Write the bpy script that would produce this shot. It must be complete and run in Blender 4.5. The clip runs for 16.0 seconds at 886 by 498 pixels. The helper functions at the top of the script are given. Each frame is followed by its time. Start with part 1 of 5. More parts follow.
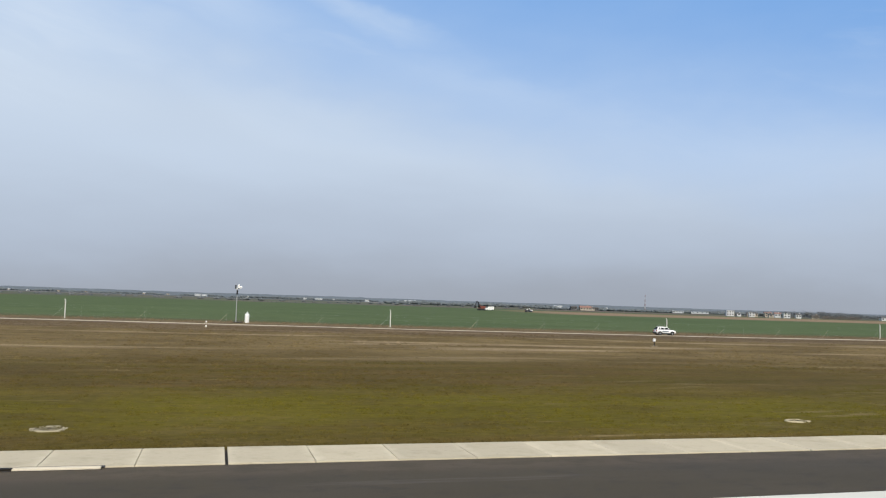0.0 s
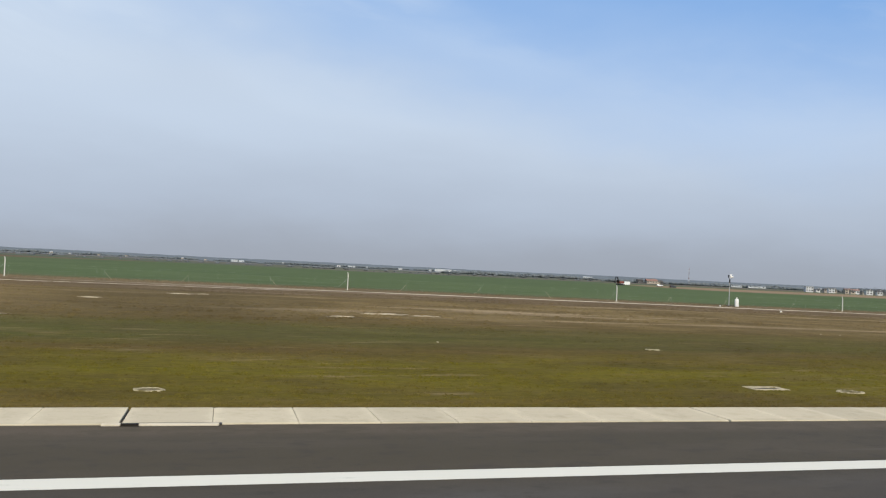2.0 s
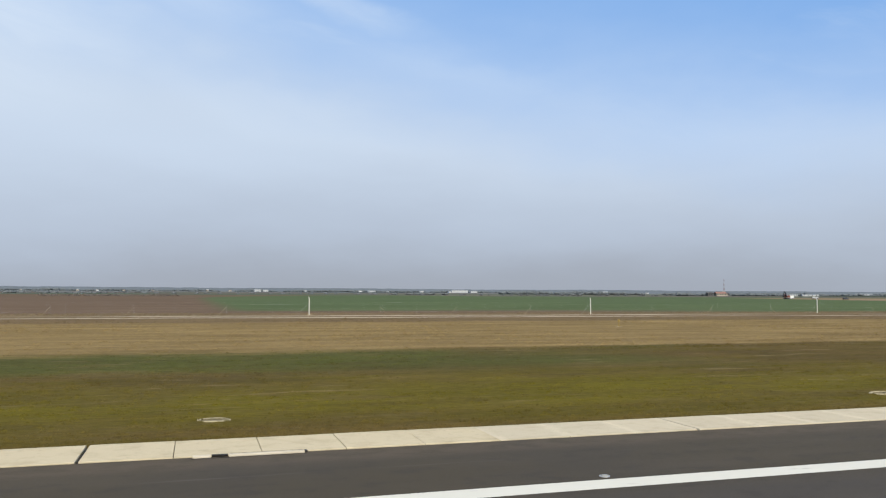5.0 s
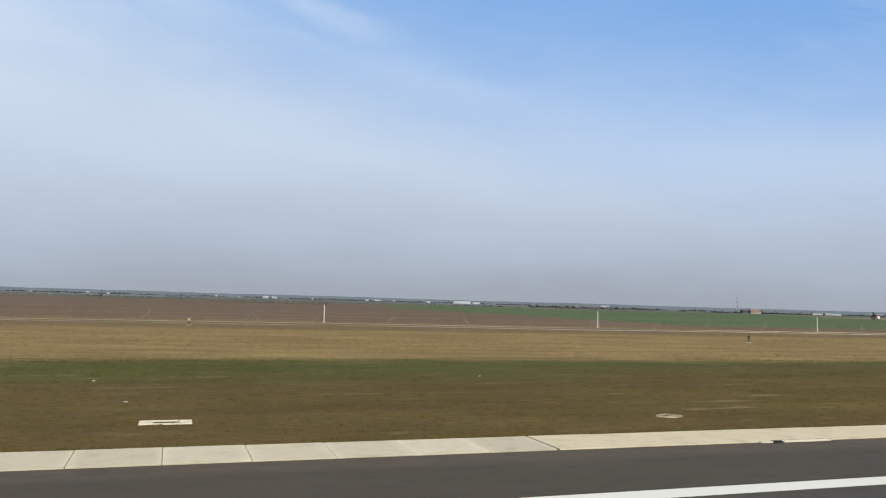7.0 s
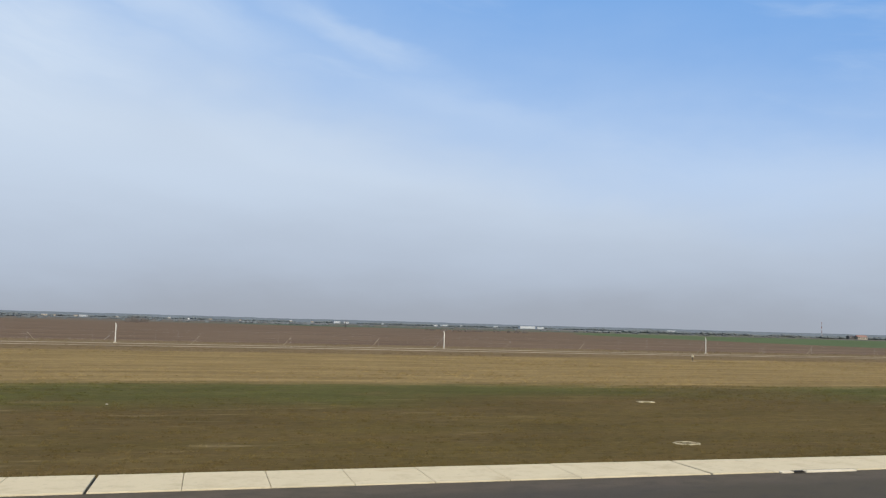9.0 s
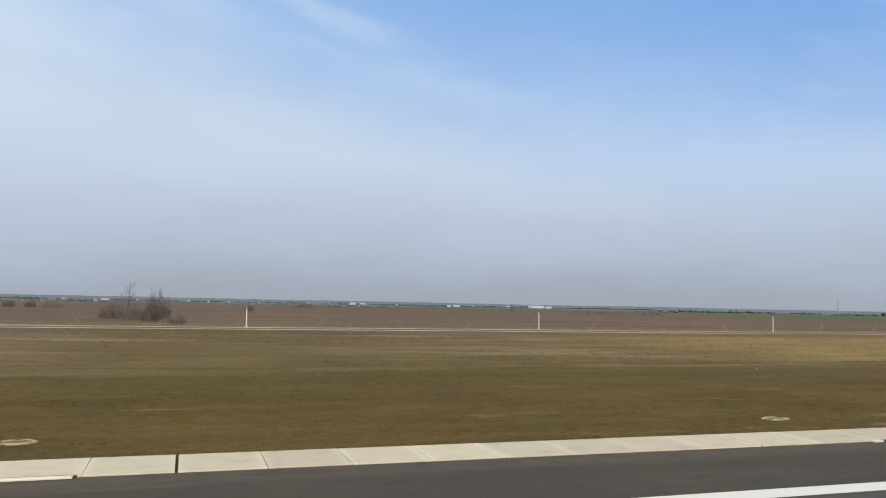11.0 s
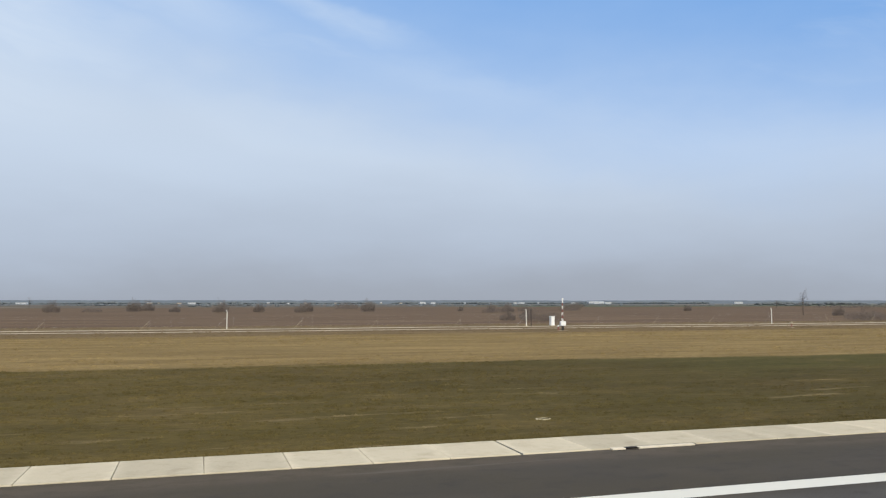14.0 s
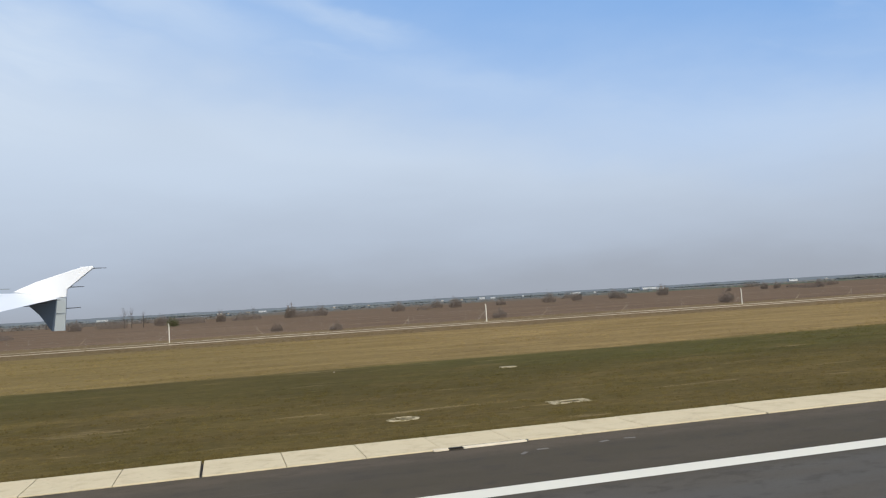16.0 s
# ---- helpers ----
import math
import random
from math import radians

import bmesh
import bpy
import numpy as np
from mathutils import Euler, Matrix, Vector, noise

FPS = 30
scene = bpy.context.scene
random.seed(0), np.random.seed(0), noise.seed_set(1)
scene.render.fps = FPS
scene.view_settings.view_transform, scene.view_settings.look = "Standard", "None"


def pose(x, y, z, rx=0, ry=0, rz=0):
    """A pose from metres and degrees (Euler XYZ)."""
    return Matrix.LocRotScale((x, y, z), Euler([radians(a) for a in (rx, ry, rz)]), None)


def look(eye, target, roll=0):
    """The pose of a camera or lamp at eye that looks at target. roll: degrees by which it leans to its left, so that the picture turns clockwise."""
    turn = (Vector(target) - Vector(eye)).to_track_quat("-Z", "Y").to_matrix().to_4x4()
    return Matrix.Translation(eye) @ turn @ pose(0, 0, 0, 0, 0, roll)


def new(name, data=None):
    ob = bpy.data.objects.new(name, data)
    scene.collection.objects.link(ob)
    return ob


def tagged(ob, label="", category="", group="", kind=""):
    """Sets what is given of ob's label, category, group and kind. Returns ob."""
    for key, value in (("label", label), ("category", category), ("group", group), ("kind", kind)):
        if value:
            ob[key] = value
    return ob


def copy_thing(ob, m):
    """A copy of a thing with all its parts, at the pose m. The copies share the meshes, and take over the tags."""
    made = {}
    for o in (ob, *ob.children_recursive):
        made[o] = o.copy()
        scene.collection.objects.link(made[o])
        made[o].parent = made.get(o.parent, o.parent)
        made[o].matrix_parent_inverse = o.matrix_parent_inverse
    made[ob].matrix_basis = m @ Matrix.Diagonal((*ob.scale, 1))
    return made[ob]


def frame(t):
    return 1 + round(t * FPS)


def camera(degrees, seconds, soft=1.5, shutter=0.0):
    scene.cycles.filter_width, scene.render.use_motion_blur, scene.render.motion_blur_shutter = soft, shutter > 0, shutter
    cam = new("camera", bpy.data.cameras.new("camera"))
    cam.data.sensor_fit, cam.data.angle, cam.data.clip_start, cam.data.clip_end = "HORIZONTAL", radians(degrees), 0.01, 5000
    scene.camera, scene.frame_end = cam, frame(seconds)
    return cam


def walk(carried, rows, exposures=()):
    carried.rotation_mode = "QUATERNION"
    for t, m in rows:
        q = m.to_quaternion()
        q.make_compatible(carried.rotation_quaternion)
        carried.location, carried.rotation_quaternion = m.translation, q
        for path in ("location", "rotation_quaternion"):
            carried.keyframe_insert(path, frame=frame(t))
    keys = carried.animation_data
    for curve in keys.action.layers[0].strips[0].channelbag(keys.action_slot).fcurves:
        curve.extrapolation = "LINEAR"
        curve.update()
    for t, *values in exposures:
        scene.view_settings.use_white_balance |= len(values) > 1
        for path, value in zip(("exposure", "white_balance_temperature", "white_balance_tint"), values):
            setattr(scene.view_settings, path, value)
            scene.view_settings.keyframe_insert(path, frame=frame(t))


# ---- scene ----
# The whole place is laid out in true metres and then drawn at the scale K.
K = 0.545
EYE = 4.615
cam = camera(58.5, 16.0, soft=1.2)
# seconds, metres along and across the runway, yaw, pitch, roll, and the rise of the body as the wheels unload
PATH = [
    (0, -80.85, 0.111, -15.79, 3.87, 1.84),
    (0.5, -103.40, -0.028, -15.82, 3.32, 2.23),
    (1, -126.40, -0.139, -15.75, 2.53, 2.98),
    (1.5, -149.86, -0.225, -15.68, 1.99, 3.07),
    (2, -173.77, -0.288, -15.46, 1.55, 2.72),
    (2.5, -198.13, -0.330, -15.31, 1.06, 2.27),
    (3, -222.94, -0.353, -15.33, 0.91, 1.90),
    (3.5, -248.20, -0.359, -15.51, 1.19, 1.37),
    (4, -273.91, -0.350, -15.93, 1.78, 0.77),
    (4.5, -300.07, -0.329, -16.44, 2.38, 0.60),
    (4.7, -310.66, -0.317, -16.70, 2.68, 0.44),
    (5.2, -337.43, -0.282, -17.60, 3.27, 0.35),
    (5.7, -364.65, -0.238, -18.69, 3.63, 0.64),
    (6.2, -392.32, -0.190, -19.48, 3.82, 1.08),
    (6.8, -426.09, -0.126, -19.33, 3.85, 1.52),
    (7, -437.49, -0.105, -18.94, 3.82, 1.61),
    (7.5, -466.30, -0.051, -18.28, 4.20, 1.46),
    (8, -495.54, 0.000, -17.71, 4.47, 1.13),
    (8.2, -507.36, 0.020, -17.58, 4.54, 0.97),
    (8.7, -537.21, 0.065, -16.90, 5.05, 1.20),
    (9.2, -567.50, 0.103, -16.05, 5.80, 1.85),
    (9.7, -598.22, 0.132, -15.60, 6.35, 2.40),
    (10.3, -635.65, 0.152, -16.56, 5.86, 1.95),
    (10.5, -648.26, 0.154, -17.81, 4.94, 1.18),
    (11, -680.10, 0.150, -17.99, 4.06, 1.09),
    (11.5, -712.37, 0.128, -18.21, 4.13, 1.68),
    (12, -745.06, 0.088, -18.21, 4.35, 1.65),
    (12.5, -778.18, 0.027, -18.00, 4.62, 1.60),
    (13, -811.72, -0.057, -17.10, 5.02, 1.63, 0.110),
    (13.5, -845.68, -0.165, -17.11, 4.59, 0.80, 0.075),
    (14, -880.07, -0.302, -17.13, 3.88, -0.04, 0.110),
    (14.5, -914.88, -0.467, -16.80, 3.32, -0.71, 0.110),
    (15, -950.10, -0.664, -16.67, 3.14, -1.80, 0.080),
    (15.5, -985.75, -0.894, -16.24, 3.53, -2.89, 0.040),
    (16, -1021.81, -1.160, -15.86, 3.72, -3.38),
]
walk(cam, [(t, pose(K * x, K * y, K * (EYE + sum(lift)), 90 + pitch, 0, yaw) @ pose(0, 0, 0, 0, 0, roll))
           for t, x, y, yaw, pitch, roll, *lift in PATH],
     [(0.0, 0.0), (2.0, 0.0), (3.0, 0.04), (3.5, 0.14), (4.5, 0.1), (7.0, 0.02), (16.0, 0.02)])

# ---- light ----
SUN_EL, SUN_AZ = 47.0, -176.0     # azimuth of the sun, degrees clockwise from +y
scene.view_settings.exposure = 0.0
sun_dir = Vector((math.sin(radians(SUN_AZ)) * math.cos(radians(SUN_EL)),
                  math.cos(radians(SUN_AZ)) * math.cos(radians(SUN_EL)), math.sin(radians(SUN_EL))))
sun_data = bpy.data.lights.new("sun", "SUN")
sun_data.energy, sun_data.angle, sun_data.color = 4.0, radians(0.6), (1.0, 0.93, 0.79)
sun = new("sun", sun_data)
sun.matrix_basis = look(sun_dir * 100, (0, 0, 0))


class Net:
    """Short hand for node trees."""

    def __init__(self, tree):
        self.tree = tree

    def node(self, kind):
        return self.tree.nodes.new(kind)

    def put(self, socket, value):
        if hasattr(value, "is_output"):
            self.tree.links.new(value, socket)
        elif value is not None:
            if hasattr(socket.default_value, "__len__") and not hasattr(value, "__len__"):
                value = [value] * len(socket.default_value)
            if hasattr(value, "__len__") and len(value) == 3 and len(socket.default_value) == 4:
                value = (*value, 1)
            socket.default_value = value

    def math(self, op, a, b=None, c=None, clamp=False):
        n = self.node("ShaderNodeMath")
        n.operation, n.use_clamp = op, clamp
        for s, v in zip(n.inputs, (a, b, c)):
            self.put(s, v)
        return n.outputs[0]

    def mix(self, f, a, b, blend="MIX"):
        n = self.node("ShaderNodeMix")
        n.data_type, n.blend_type = "RGBA", blend
        self.put(n.inputs[0], f), self.put(n.inputs[6], a), self.put(n.inputs[7], b)
        return n.outputs[2]

    def step(self, x, lo, hi, a=0.0, b=1.0):
        n = self.node("ShaderNodeMapRange")
        n.interpolation_type = "SMOOTHSTEP"
        for s, v in zip(n.inputs, (x, lo, hi, a, b)):
            self.put(s, v)
        return n.outputs[0]

    def band(self, x, lo, hi, soft):
        return self.math("MULTIPLY", self.step(x, lo - soft, lo + soft), self.step(x, hi - soft, hi + soft, 1.0, 0.0))

    def coords(self, space="Object"):
        return self.node("ShaderNodeTexCoord").outputs[space]

    def xyz(self, v):
        n = self.node("ShaderNodeSeparateXYZ")
        self.put(n.inputs[0], v)
        return n.outputs

    def scaled(self, v, s, turn=(0, 0, 0), shift=(0, 0, 0)):
        n = self.node("ShaderNodeMapping")
        self.put(n.inputs[0], v)
        n.inputs["Scale"].default_value, n.inputs["Rotation"].default_value, n.inputs["Location"].default_value = s, turn, shift
        return n.outputs[0]

    def noise(self, v, scale, detail=4, rough=0.55, colour=False):
        n = self.node("ShaderNodeTexNoise")
        self.put(n.inputs["Vector"], v)
        n.inputs["Scale"].default_value, n.inputs["Detail"].default_value, n.inputs["Roughness"].default_value = scale, detail, rough
        return n.outputs["Color" if colour else "Fac"]

    def cells(self, v, scale, out="Color"):
        n = self.node("ShaderNodeTexVoronoi")
        self.put(n.inputs["Vector"], v)
        n.inputs["Scale"].default_value = scale
        return n.outputs[out]

    def bump(self, height, strength, distance):
        n = self.node("ShaderNodeBump")
        n.inputs["Strength"].default_value, n.inputs["Distance"].default_value = strength, distance
        self.put(n.inputs["Height"], height)
        return n.outputs[0]


def material(name, rough=0.8, metal=0.0, spec=0.3):
    m = bpy.data.materials.new(name)
    m.use_nodes = True
    net = Net(m.node_tree)
    b = m.node_tree.nodes["Principled BSDF"]
    b.inputs["Roughness"].default_value, b.inputs["Metallic"].default_value = rough, metal
    b.inputs["Specular IOR Level"].default_value = spec
    return m, net, b


# sky: clear-air model, thinned by low haze and streaked with cirrus
world = bpy.data.worlds.new("sky")
scene.world = world
world.use_nodes = True
net = Net(world.node_tree)
way = net.coords("Generated")
sky = net.node("ShaderNodeTexSky")
sky.sky_type, sky.sun_disc, sky.sun_elevation, sky.sun_rotation = "NISHITA", False, radians(SUN_EL), radians(SUN_AZ)
sky.air_density, sky.dust_density, sky.ozone_density = 1.0, 1.2, 1.5
wx, wy, wz = net.xyz(way)
clear = net.mix(1.0, sky.outputs[0], (0.135, 0.135, 0.135), "MULTIPLY")
clear = net.mix(net.step(wz, 0.40, 0.75), (0.178, 0.385, 0.77), clear)
puff = net.noise(net.scaled(way, (1.2, 1.2, 3.6), (0, 0.12, 0), (1.7, 0.4, 5.0)), 2.2, 5, 0.55)
bank = net.math("ADD", wz, net.math("MULTIPLY", net.math("SUBTRACT", puff, 0.5), 0.10))
low = net.mix(net.step(bank, 0.0, 0.085), (0.355, 0.392, 0.458), (0.45, 0.52, 0.63))
low = net.mix(net.step(bank, 0.06, 0.19), low, (0.560, 0.660, 0.800))
# bearing and height of the view line in degrees, bent by slow noise so that no edge runs straight
bend = net.xyz(net.noise(net.scaled(way, (1.4, 1.4, 3.2)), 2.4, 5, 0.55, True))
bearing = net.math("ADD", net.math("MULTIPLY", net.math("ARCTAN2", wx, wy), 57.3), net.math("MULTIPLY", net.math("SUBTRACT", bend[0], 0.5), 14.0))
height = net.math("ADD", net.math("MULTIPLY", net.math("ARCSINE", wz), 57.3), net.math("MULTIPLY", net.math("SUBTRACT", bend[1], 0.5), 7.0))
east = net.step(wx, -0.25, 0.75)
rise = net.math("ADD", height, net.math("MULTIPLY", east, 8.0))
tint = net.mix(net.step(rise, 12.5, 22.0), low, (0.385, 0.550, 0.825))
tint = net.mix(net.math("MULTIPLY", net.step(rise, 18.0, 31.0), 0.96), tint, clear)


def cloud(bearing0, height0, wide, tall, slope=0.0):
    """A soft-edged patch of thin cloud about a bearing and a height in degrees."""
    a = net.math("SUBTRACT", bearing, bearing0)
    b = net.math("SUBTRACT", net.math("SUBTRACT", height, height0), net.math("MULTIPLY", a, slope))
    a, b = net.math("DIVIDE", a, wide), net.math("DIVIDE", b, tall)
    return net.step(net.math("SQRT", net.math("ADD", net.math("MULTIPLY", a, a), net.math("MULTIPLY", b, b))), 1.0, 0.1)


# thin cirrus: long falling streaks over broad soft patches, thicker towards -x
tilted = net.scaled(way, (1, 1, 1), (0, -0.22, 0))
curl = net.noise(net.scaled(way, (1.5, 1.5, 3.0)), 3.0, 3, 0.5, True)
bent = net.mix(0.09, tilted, curl, "ADD")
streak = net.noise(net.scaled(bent, (0.9, 0.9, 5.5), (0, 0, 0), (0.6, 2.0, 0.35)), 2.6, 7, 0.6)
fibre = net.step(streak, 0.32, 0.66, 0.45, 1.0)
veil = net.math("MULTIPLY", cloud(-13.5, 16.0, 15.0, 7.5), 1.0)
for patch in ((8.5, 20.0, 9.0, 1.7, -0.25, 0.62), (-2.5, 20.5, 7.0, 3.0, -0.4, 0.5), (20.0, 15.5, 14.0, 2.4, -0.2, 0.26), (36.0, 12.0, 18.0, 4.0, -0.15, 0.32), (5.0, 13.0, 14.0, 3.2, -0.3, 0.3),
              (-40.0, 24.0, 30.0, 12.0, 0.0, 0.6), (70.0, 30.0, 30.0, 8.0, 0.0, 0.4), (150.0, 35.0, 60.0, 12.0, 0.0, 0.4)):
    veil = net.math("MAXIMUM", veil, net.math("MULTIPLY", cloud(*patch[:5]), patch[5]))
veil = net.math("MAXIMUM", veil, net.math("MULTIPLY", net.step(streak, 0.50, 0.74), net.step(height, 9.0, 17.0, 0.0, 0.30)))
tint = net.mix(net.math("MULTIPLY", net.math("MULTIPLY", veil, fibre), 0.88), tint, (0.645, 0.750, 0.885))
back = world.node_tree.nodes["Background"]
net.put(back.inputs[0], tint)
back.inputs[1].default_value = 1.0


# ---- materials ----
def grain(name, base, spread=0.25, size=8.0, rough=0.8, metal=0.0, bump=0.0, spec=0.3, per_object=0.0, per_island=0.0, space="Object"):
    """A plain stuff with variation at two scales."""
    m, n, b = material(name, rough, metal, spec)
    v = n.coords(space)
    f = n.math("ADD", n.math("MULTIPLY", n.noise(v, size, 5, 0.6), 0.6), n.math("MULTIPLY", n.noise(v, size * 0.12, 3), 0.4))
    k = n.math("ADD", 1.0 - spread, n.math("MULTIPLY", f, 2 * spread))
    if per_object:
        r = n.node("ShaderNodeObjectInfo").outputs["Random"]
        k = n.math("MULTIPLY", k, n.math("ADD", 1 - per_object, n.math("MULTIPLY", r, 2 * per_object)))
    if per_island:
        r = n.node("ShaderNodeNewGeometry").outputs["Random Per Island"]
        k = n.math("MULTIPLY", k, n.math("ADD", 1 - per_island, n.math("MULTIPLY", r, 2 * per_island)))
    c = n.node("ShaderNodeCombineColor")
    for s in c.inputs:
        n.put(s, k)
    n.put(b.inputs["Base Color"], n.mix(1.0, (*base, 1), c.outputs[0], "MULTIPLY"))
    if bump:
        n.put(b.inputs["Normal"], n.bump(f, 0.6, bump))
    return m


def ground_material(name="ground", blade=False):
    m, n, b = material(name, 0.95, 0, 0.05)
    v = n.coords()
    x, y, z = n.xyz(v)
    big = n.noise(v, 0.012, 3)
    mid = n.noise(v, 0.09, 4)
    long1 = n.noise(n.scaled(v, (0.16, 1.0, 1.0)), 0.42, 6, 0.66)      # streaks along the runway
    long2 = n.noise(n.scaled(v, (0.22, 1.0, 1.0), (0, 0, 0.02)), 1.3, 6, 0.7)
    long3 = n.noise(n.scaled(v, (0.10, 0.45, 1.0), (0, 0, -0.03)), 0.7, 6, 0.7)
    clump = n.noise(n.scaled(v, (0.5, 1.0, 1.0)), 3.2, 6, 0.75)
    fine = n.noise(v, 9.0, 6, 0.7)
    blot = n.noise(n.scaled(v, (0.45, 1.0, 1.0), (0, 0, 0.05)), 0.28, 5, 0.62)
    wob = n.math("MULTIPLY", n.math("SUBTRACT", mid, 0.5), 5.0)
    yw = n.math("ADD", y, wob)
    yy = n.math("ADD", y, n.math("MULTIPLY", n.math("SUBTRACT", n.noise(v, 0.05, 3), 0.5), 9.0))
    # mown strip beside the runway: olive, with yellow-green and brown patches
    brown, olive, lime = (0.095, 0.065, 0.024), (0.080, 0.062, 0.014), (0.104, 0.088, 0.010)
    green = (0.062, 0.072, 0.020)
    mown = n.mix(n.step(long1, 0.36, 0.66), brown, olive)
    west = n.step(x, -330, -430)
    limef = n.math("MULTIPLY", n.band(yy, 27.5, 40, 5), n.step(big, 0.32, 0.50))
    limef = n.math("MULTIPLY", limef, n.step(blot, 0.62, 0.42, 0.6, 1.0))
    limef = n.math("MULTIPLY", limef, n.math("SUBTRACT", 0.92, n.math("MULTIPLY", west, 0.62)))
    mown = n.mix(limef, mown, lime)
    mown = n.mix(n.math("MULTIPLY", west, 0.6), mown, n.mix(long1, (0.080, 0.056, 0.025), (0.092, 0.066, 0.029)))
    mown = n.mix(n.math("MULTIPLY", n.step(x, -735, -765), 0.6), mown, n.mix(n.step(blot, 0.35, 0.65), (0.098, 0.076, 0.027), (0.078, 0.063, 0.021)))
    mown = n.mix(n.math("MULTIPLY", n.band(n.math("ADD", x, wob), -868, -745, 14), 0.55), mown, (0.055, 0.046, 0.018))
    mown = n.mix(n.math("MULTIPLY", n.math("MULTIPLY", n.step(x, -930, -990), n.band(yy, 40, 64, 6)), 0.6), mown, (0.056, 0.049, 0.015))
    lush = n.math("MULTIPLY", n.band(n.math("ADD", x, wob), -746, -696, 9), n.band(yy, 32, 58, 5))
    mown = n.mix(n.math("MULTIPLY", lush, 0.6), mown, n.mix(n.step(blot, 0.4, 0.6), (0.098, 0.083, 0.014), (0.076, 0.062, 0.014)))
    tawny = n.mix(n.step(long1, 0.35, 0.65), (0.100, 0.066, 0.025), (0.084, 0.061, 0.019))
    mown = n.mix(n.math("MULTIPLY", n.band(n.math("ADD", x, wob), -698, -590, 14), 0.7), mown, tawny)
    greenf = n.math("MULTIPLY", n.math("MULTIPLY", n.band(yy, 44, 60, 4), n.step(x, -800, -420, 0.35, 1.0)), n.step(n.noise(n.scaled(v, (0.5, 1, 1)), 0.03, 2), 0.4, 0.56))
    mown = n.mix(n.math("MULTIPLY", n.math("MULTIPLY", greenf, n.step(x, -60, -260, 0.3, 1.0)), 0.8), mown, green)
    mown = n.mix(n.math("MULTIPLY", n.step(long2, 0.5, 0.75), 0.45), mown, (0.12, 0.088, 0.046))
    mown = n.mix(n.math("MULTIPLY", n.step(mid, 0.55, 0.75), 0.4), mown, (0.070, 0.050, 0.024))
    mown = n.mix(n.math("MULTIPLY", n.step(blot, 0.52, 0.68), 0.5), mown, (0.066, 0.052, 0.017))
    mown = n.mix(n.math("MULTIPLY", n.step(blot, 0.46, 0.32), 0.45), mown, (0.122, 0.090, 0.036))
    dead = n.noise(n.scaled(v, (0.18, 1.0, 1.0), (0, 0, -0.02)), 0.85, 5, 0.6)
    deadf = n.math("MULTIPLY", n.step(dead, 0.57, 0.70), n.step(n.noise(v, 0.05, 2), 0.44, 0.58))
    mown = n.mix(n.math("MULTIPLY", deadf, 0.7), mown, (0.190, 0.146, 0.078))
    # unmown dry grass further out
    dry = n.mix(n.step(long1, 0.25, 0.80), (0.150, 0.105, 0.044), (0.250, 0.180, 0.080))
    dry = n.mix(n.math("MULTIPLY", n.step(long2, 0.48, 0.72), 0.34), dry, (0.115, 0.084, 0.040))
    dull = n.mix(n.step(mid, 0.4, 0.62), (0.115, 0.083, 0.037), (0.155, 0.113, 0.052))
    pale = n.math("MULTIPLY", n.step(n.noise(n.scaled(v, (0.16, 1, 1)), 0.16, 5), 0.53, 0.66), 0.85)
    bare = n.band(x, -738, -690, 10)
    dull = n.mix(n.math("MULTIPLY", bare, 0.6), dull, n.mix(n.step(long1, 0.3, 0.7), (0.112, 0.084, 0.052), (0.142, 0.108, 0.070)))
    dull = n.mix(n.math("MULTIPLY", n.band(x, -690, -628, 14), 0.6), dull, n.mix(n.step(long1, 0.3, 0.7), (0.090, 0.068, 0.030), (0.118, 0.090, 0.042)))
    pale = n.math("MULTIPLY", pale, n.step(x, -300, -400, 1.0, 0.6))
    dull = n.mix(pale, dull, (0.27, 0.205, 0.125))
    dry = n.mix(n.math("MULTIPLY", n.step(x, -985, -1040), 0.5), dry, (0.125, 0.098, 0.034))
    shade = n.math("MULTIPLY", n.band(n.math("ADD", x, wob), -240, -166, 10), n.band(yy, 40, 112, 8))
    dull = n.mix(n.math("MULTIPLY", shade, 0.65), dull, n.mix(n.step(long1, 0.3, 0.7), (0.074, 0.056, 0.024), (0.098, 0.073, 0.034)))
    isdull = n.math("ADD", n.step(x, -215, -180), n.band(x, -752, -625, 16))
    dry = n.mix(isdull, dry, dull)
    edge = n.step(n.math("ADD", yw, n.math("MULTIPLY", n.math("SUBTRACT", long1, 0.5), 9.0)), 54.5, 61.0)
    crisp = n.math("MAXIMUM", n.step(x, -745, -765), n.band(x, -305, -215, 18))
    mid_edge = n.math("ADD", n.step(x, -400, -600, 59.2, 56.0), n.math("MULTIPLY", n.band(x, -965, -850, 30), 2.8))
    ragged = n.math("ADD", n.math("ADD", y, n.math("MULTIPLY", wob, 0.4)), n.math("MULTIPLY", n.math("SUBTRACT", long1, 0.5), 4.0))
    edge = n.mix(crisp, edge, n.step(n.math("SUBTRACT", ragged, mid_edge), -1.3, 1.3))
    edge = n.mix(isdull, edge, n.step(n.math("ADD", yw, n.math("MULTIPLY", n.math("SUBTRACT", long1, 0.5), 12.0)), n.step(x, -400, -500, 50, 46), n.step(x, -400, -500, 75, 62)))
    near = n.mix(edge, mown, dry)
    near = n.mix(n.math("MULTIPLY", n.band(yw, 105, 131.5, 3), 0.62), near, (0.100, 0.072, 0.046))
    # two pale wheel tracks of the perimeter road, broken by grass
    yr = n.math("ADD", y, n.math("MULTIPLY", wob, 0.3))
    worn = n.step(n.noise(n.scaled(v, (0.05, 1, 1)), 0.3, 3), 0.30, 0.44)
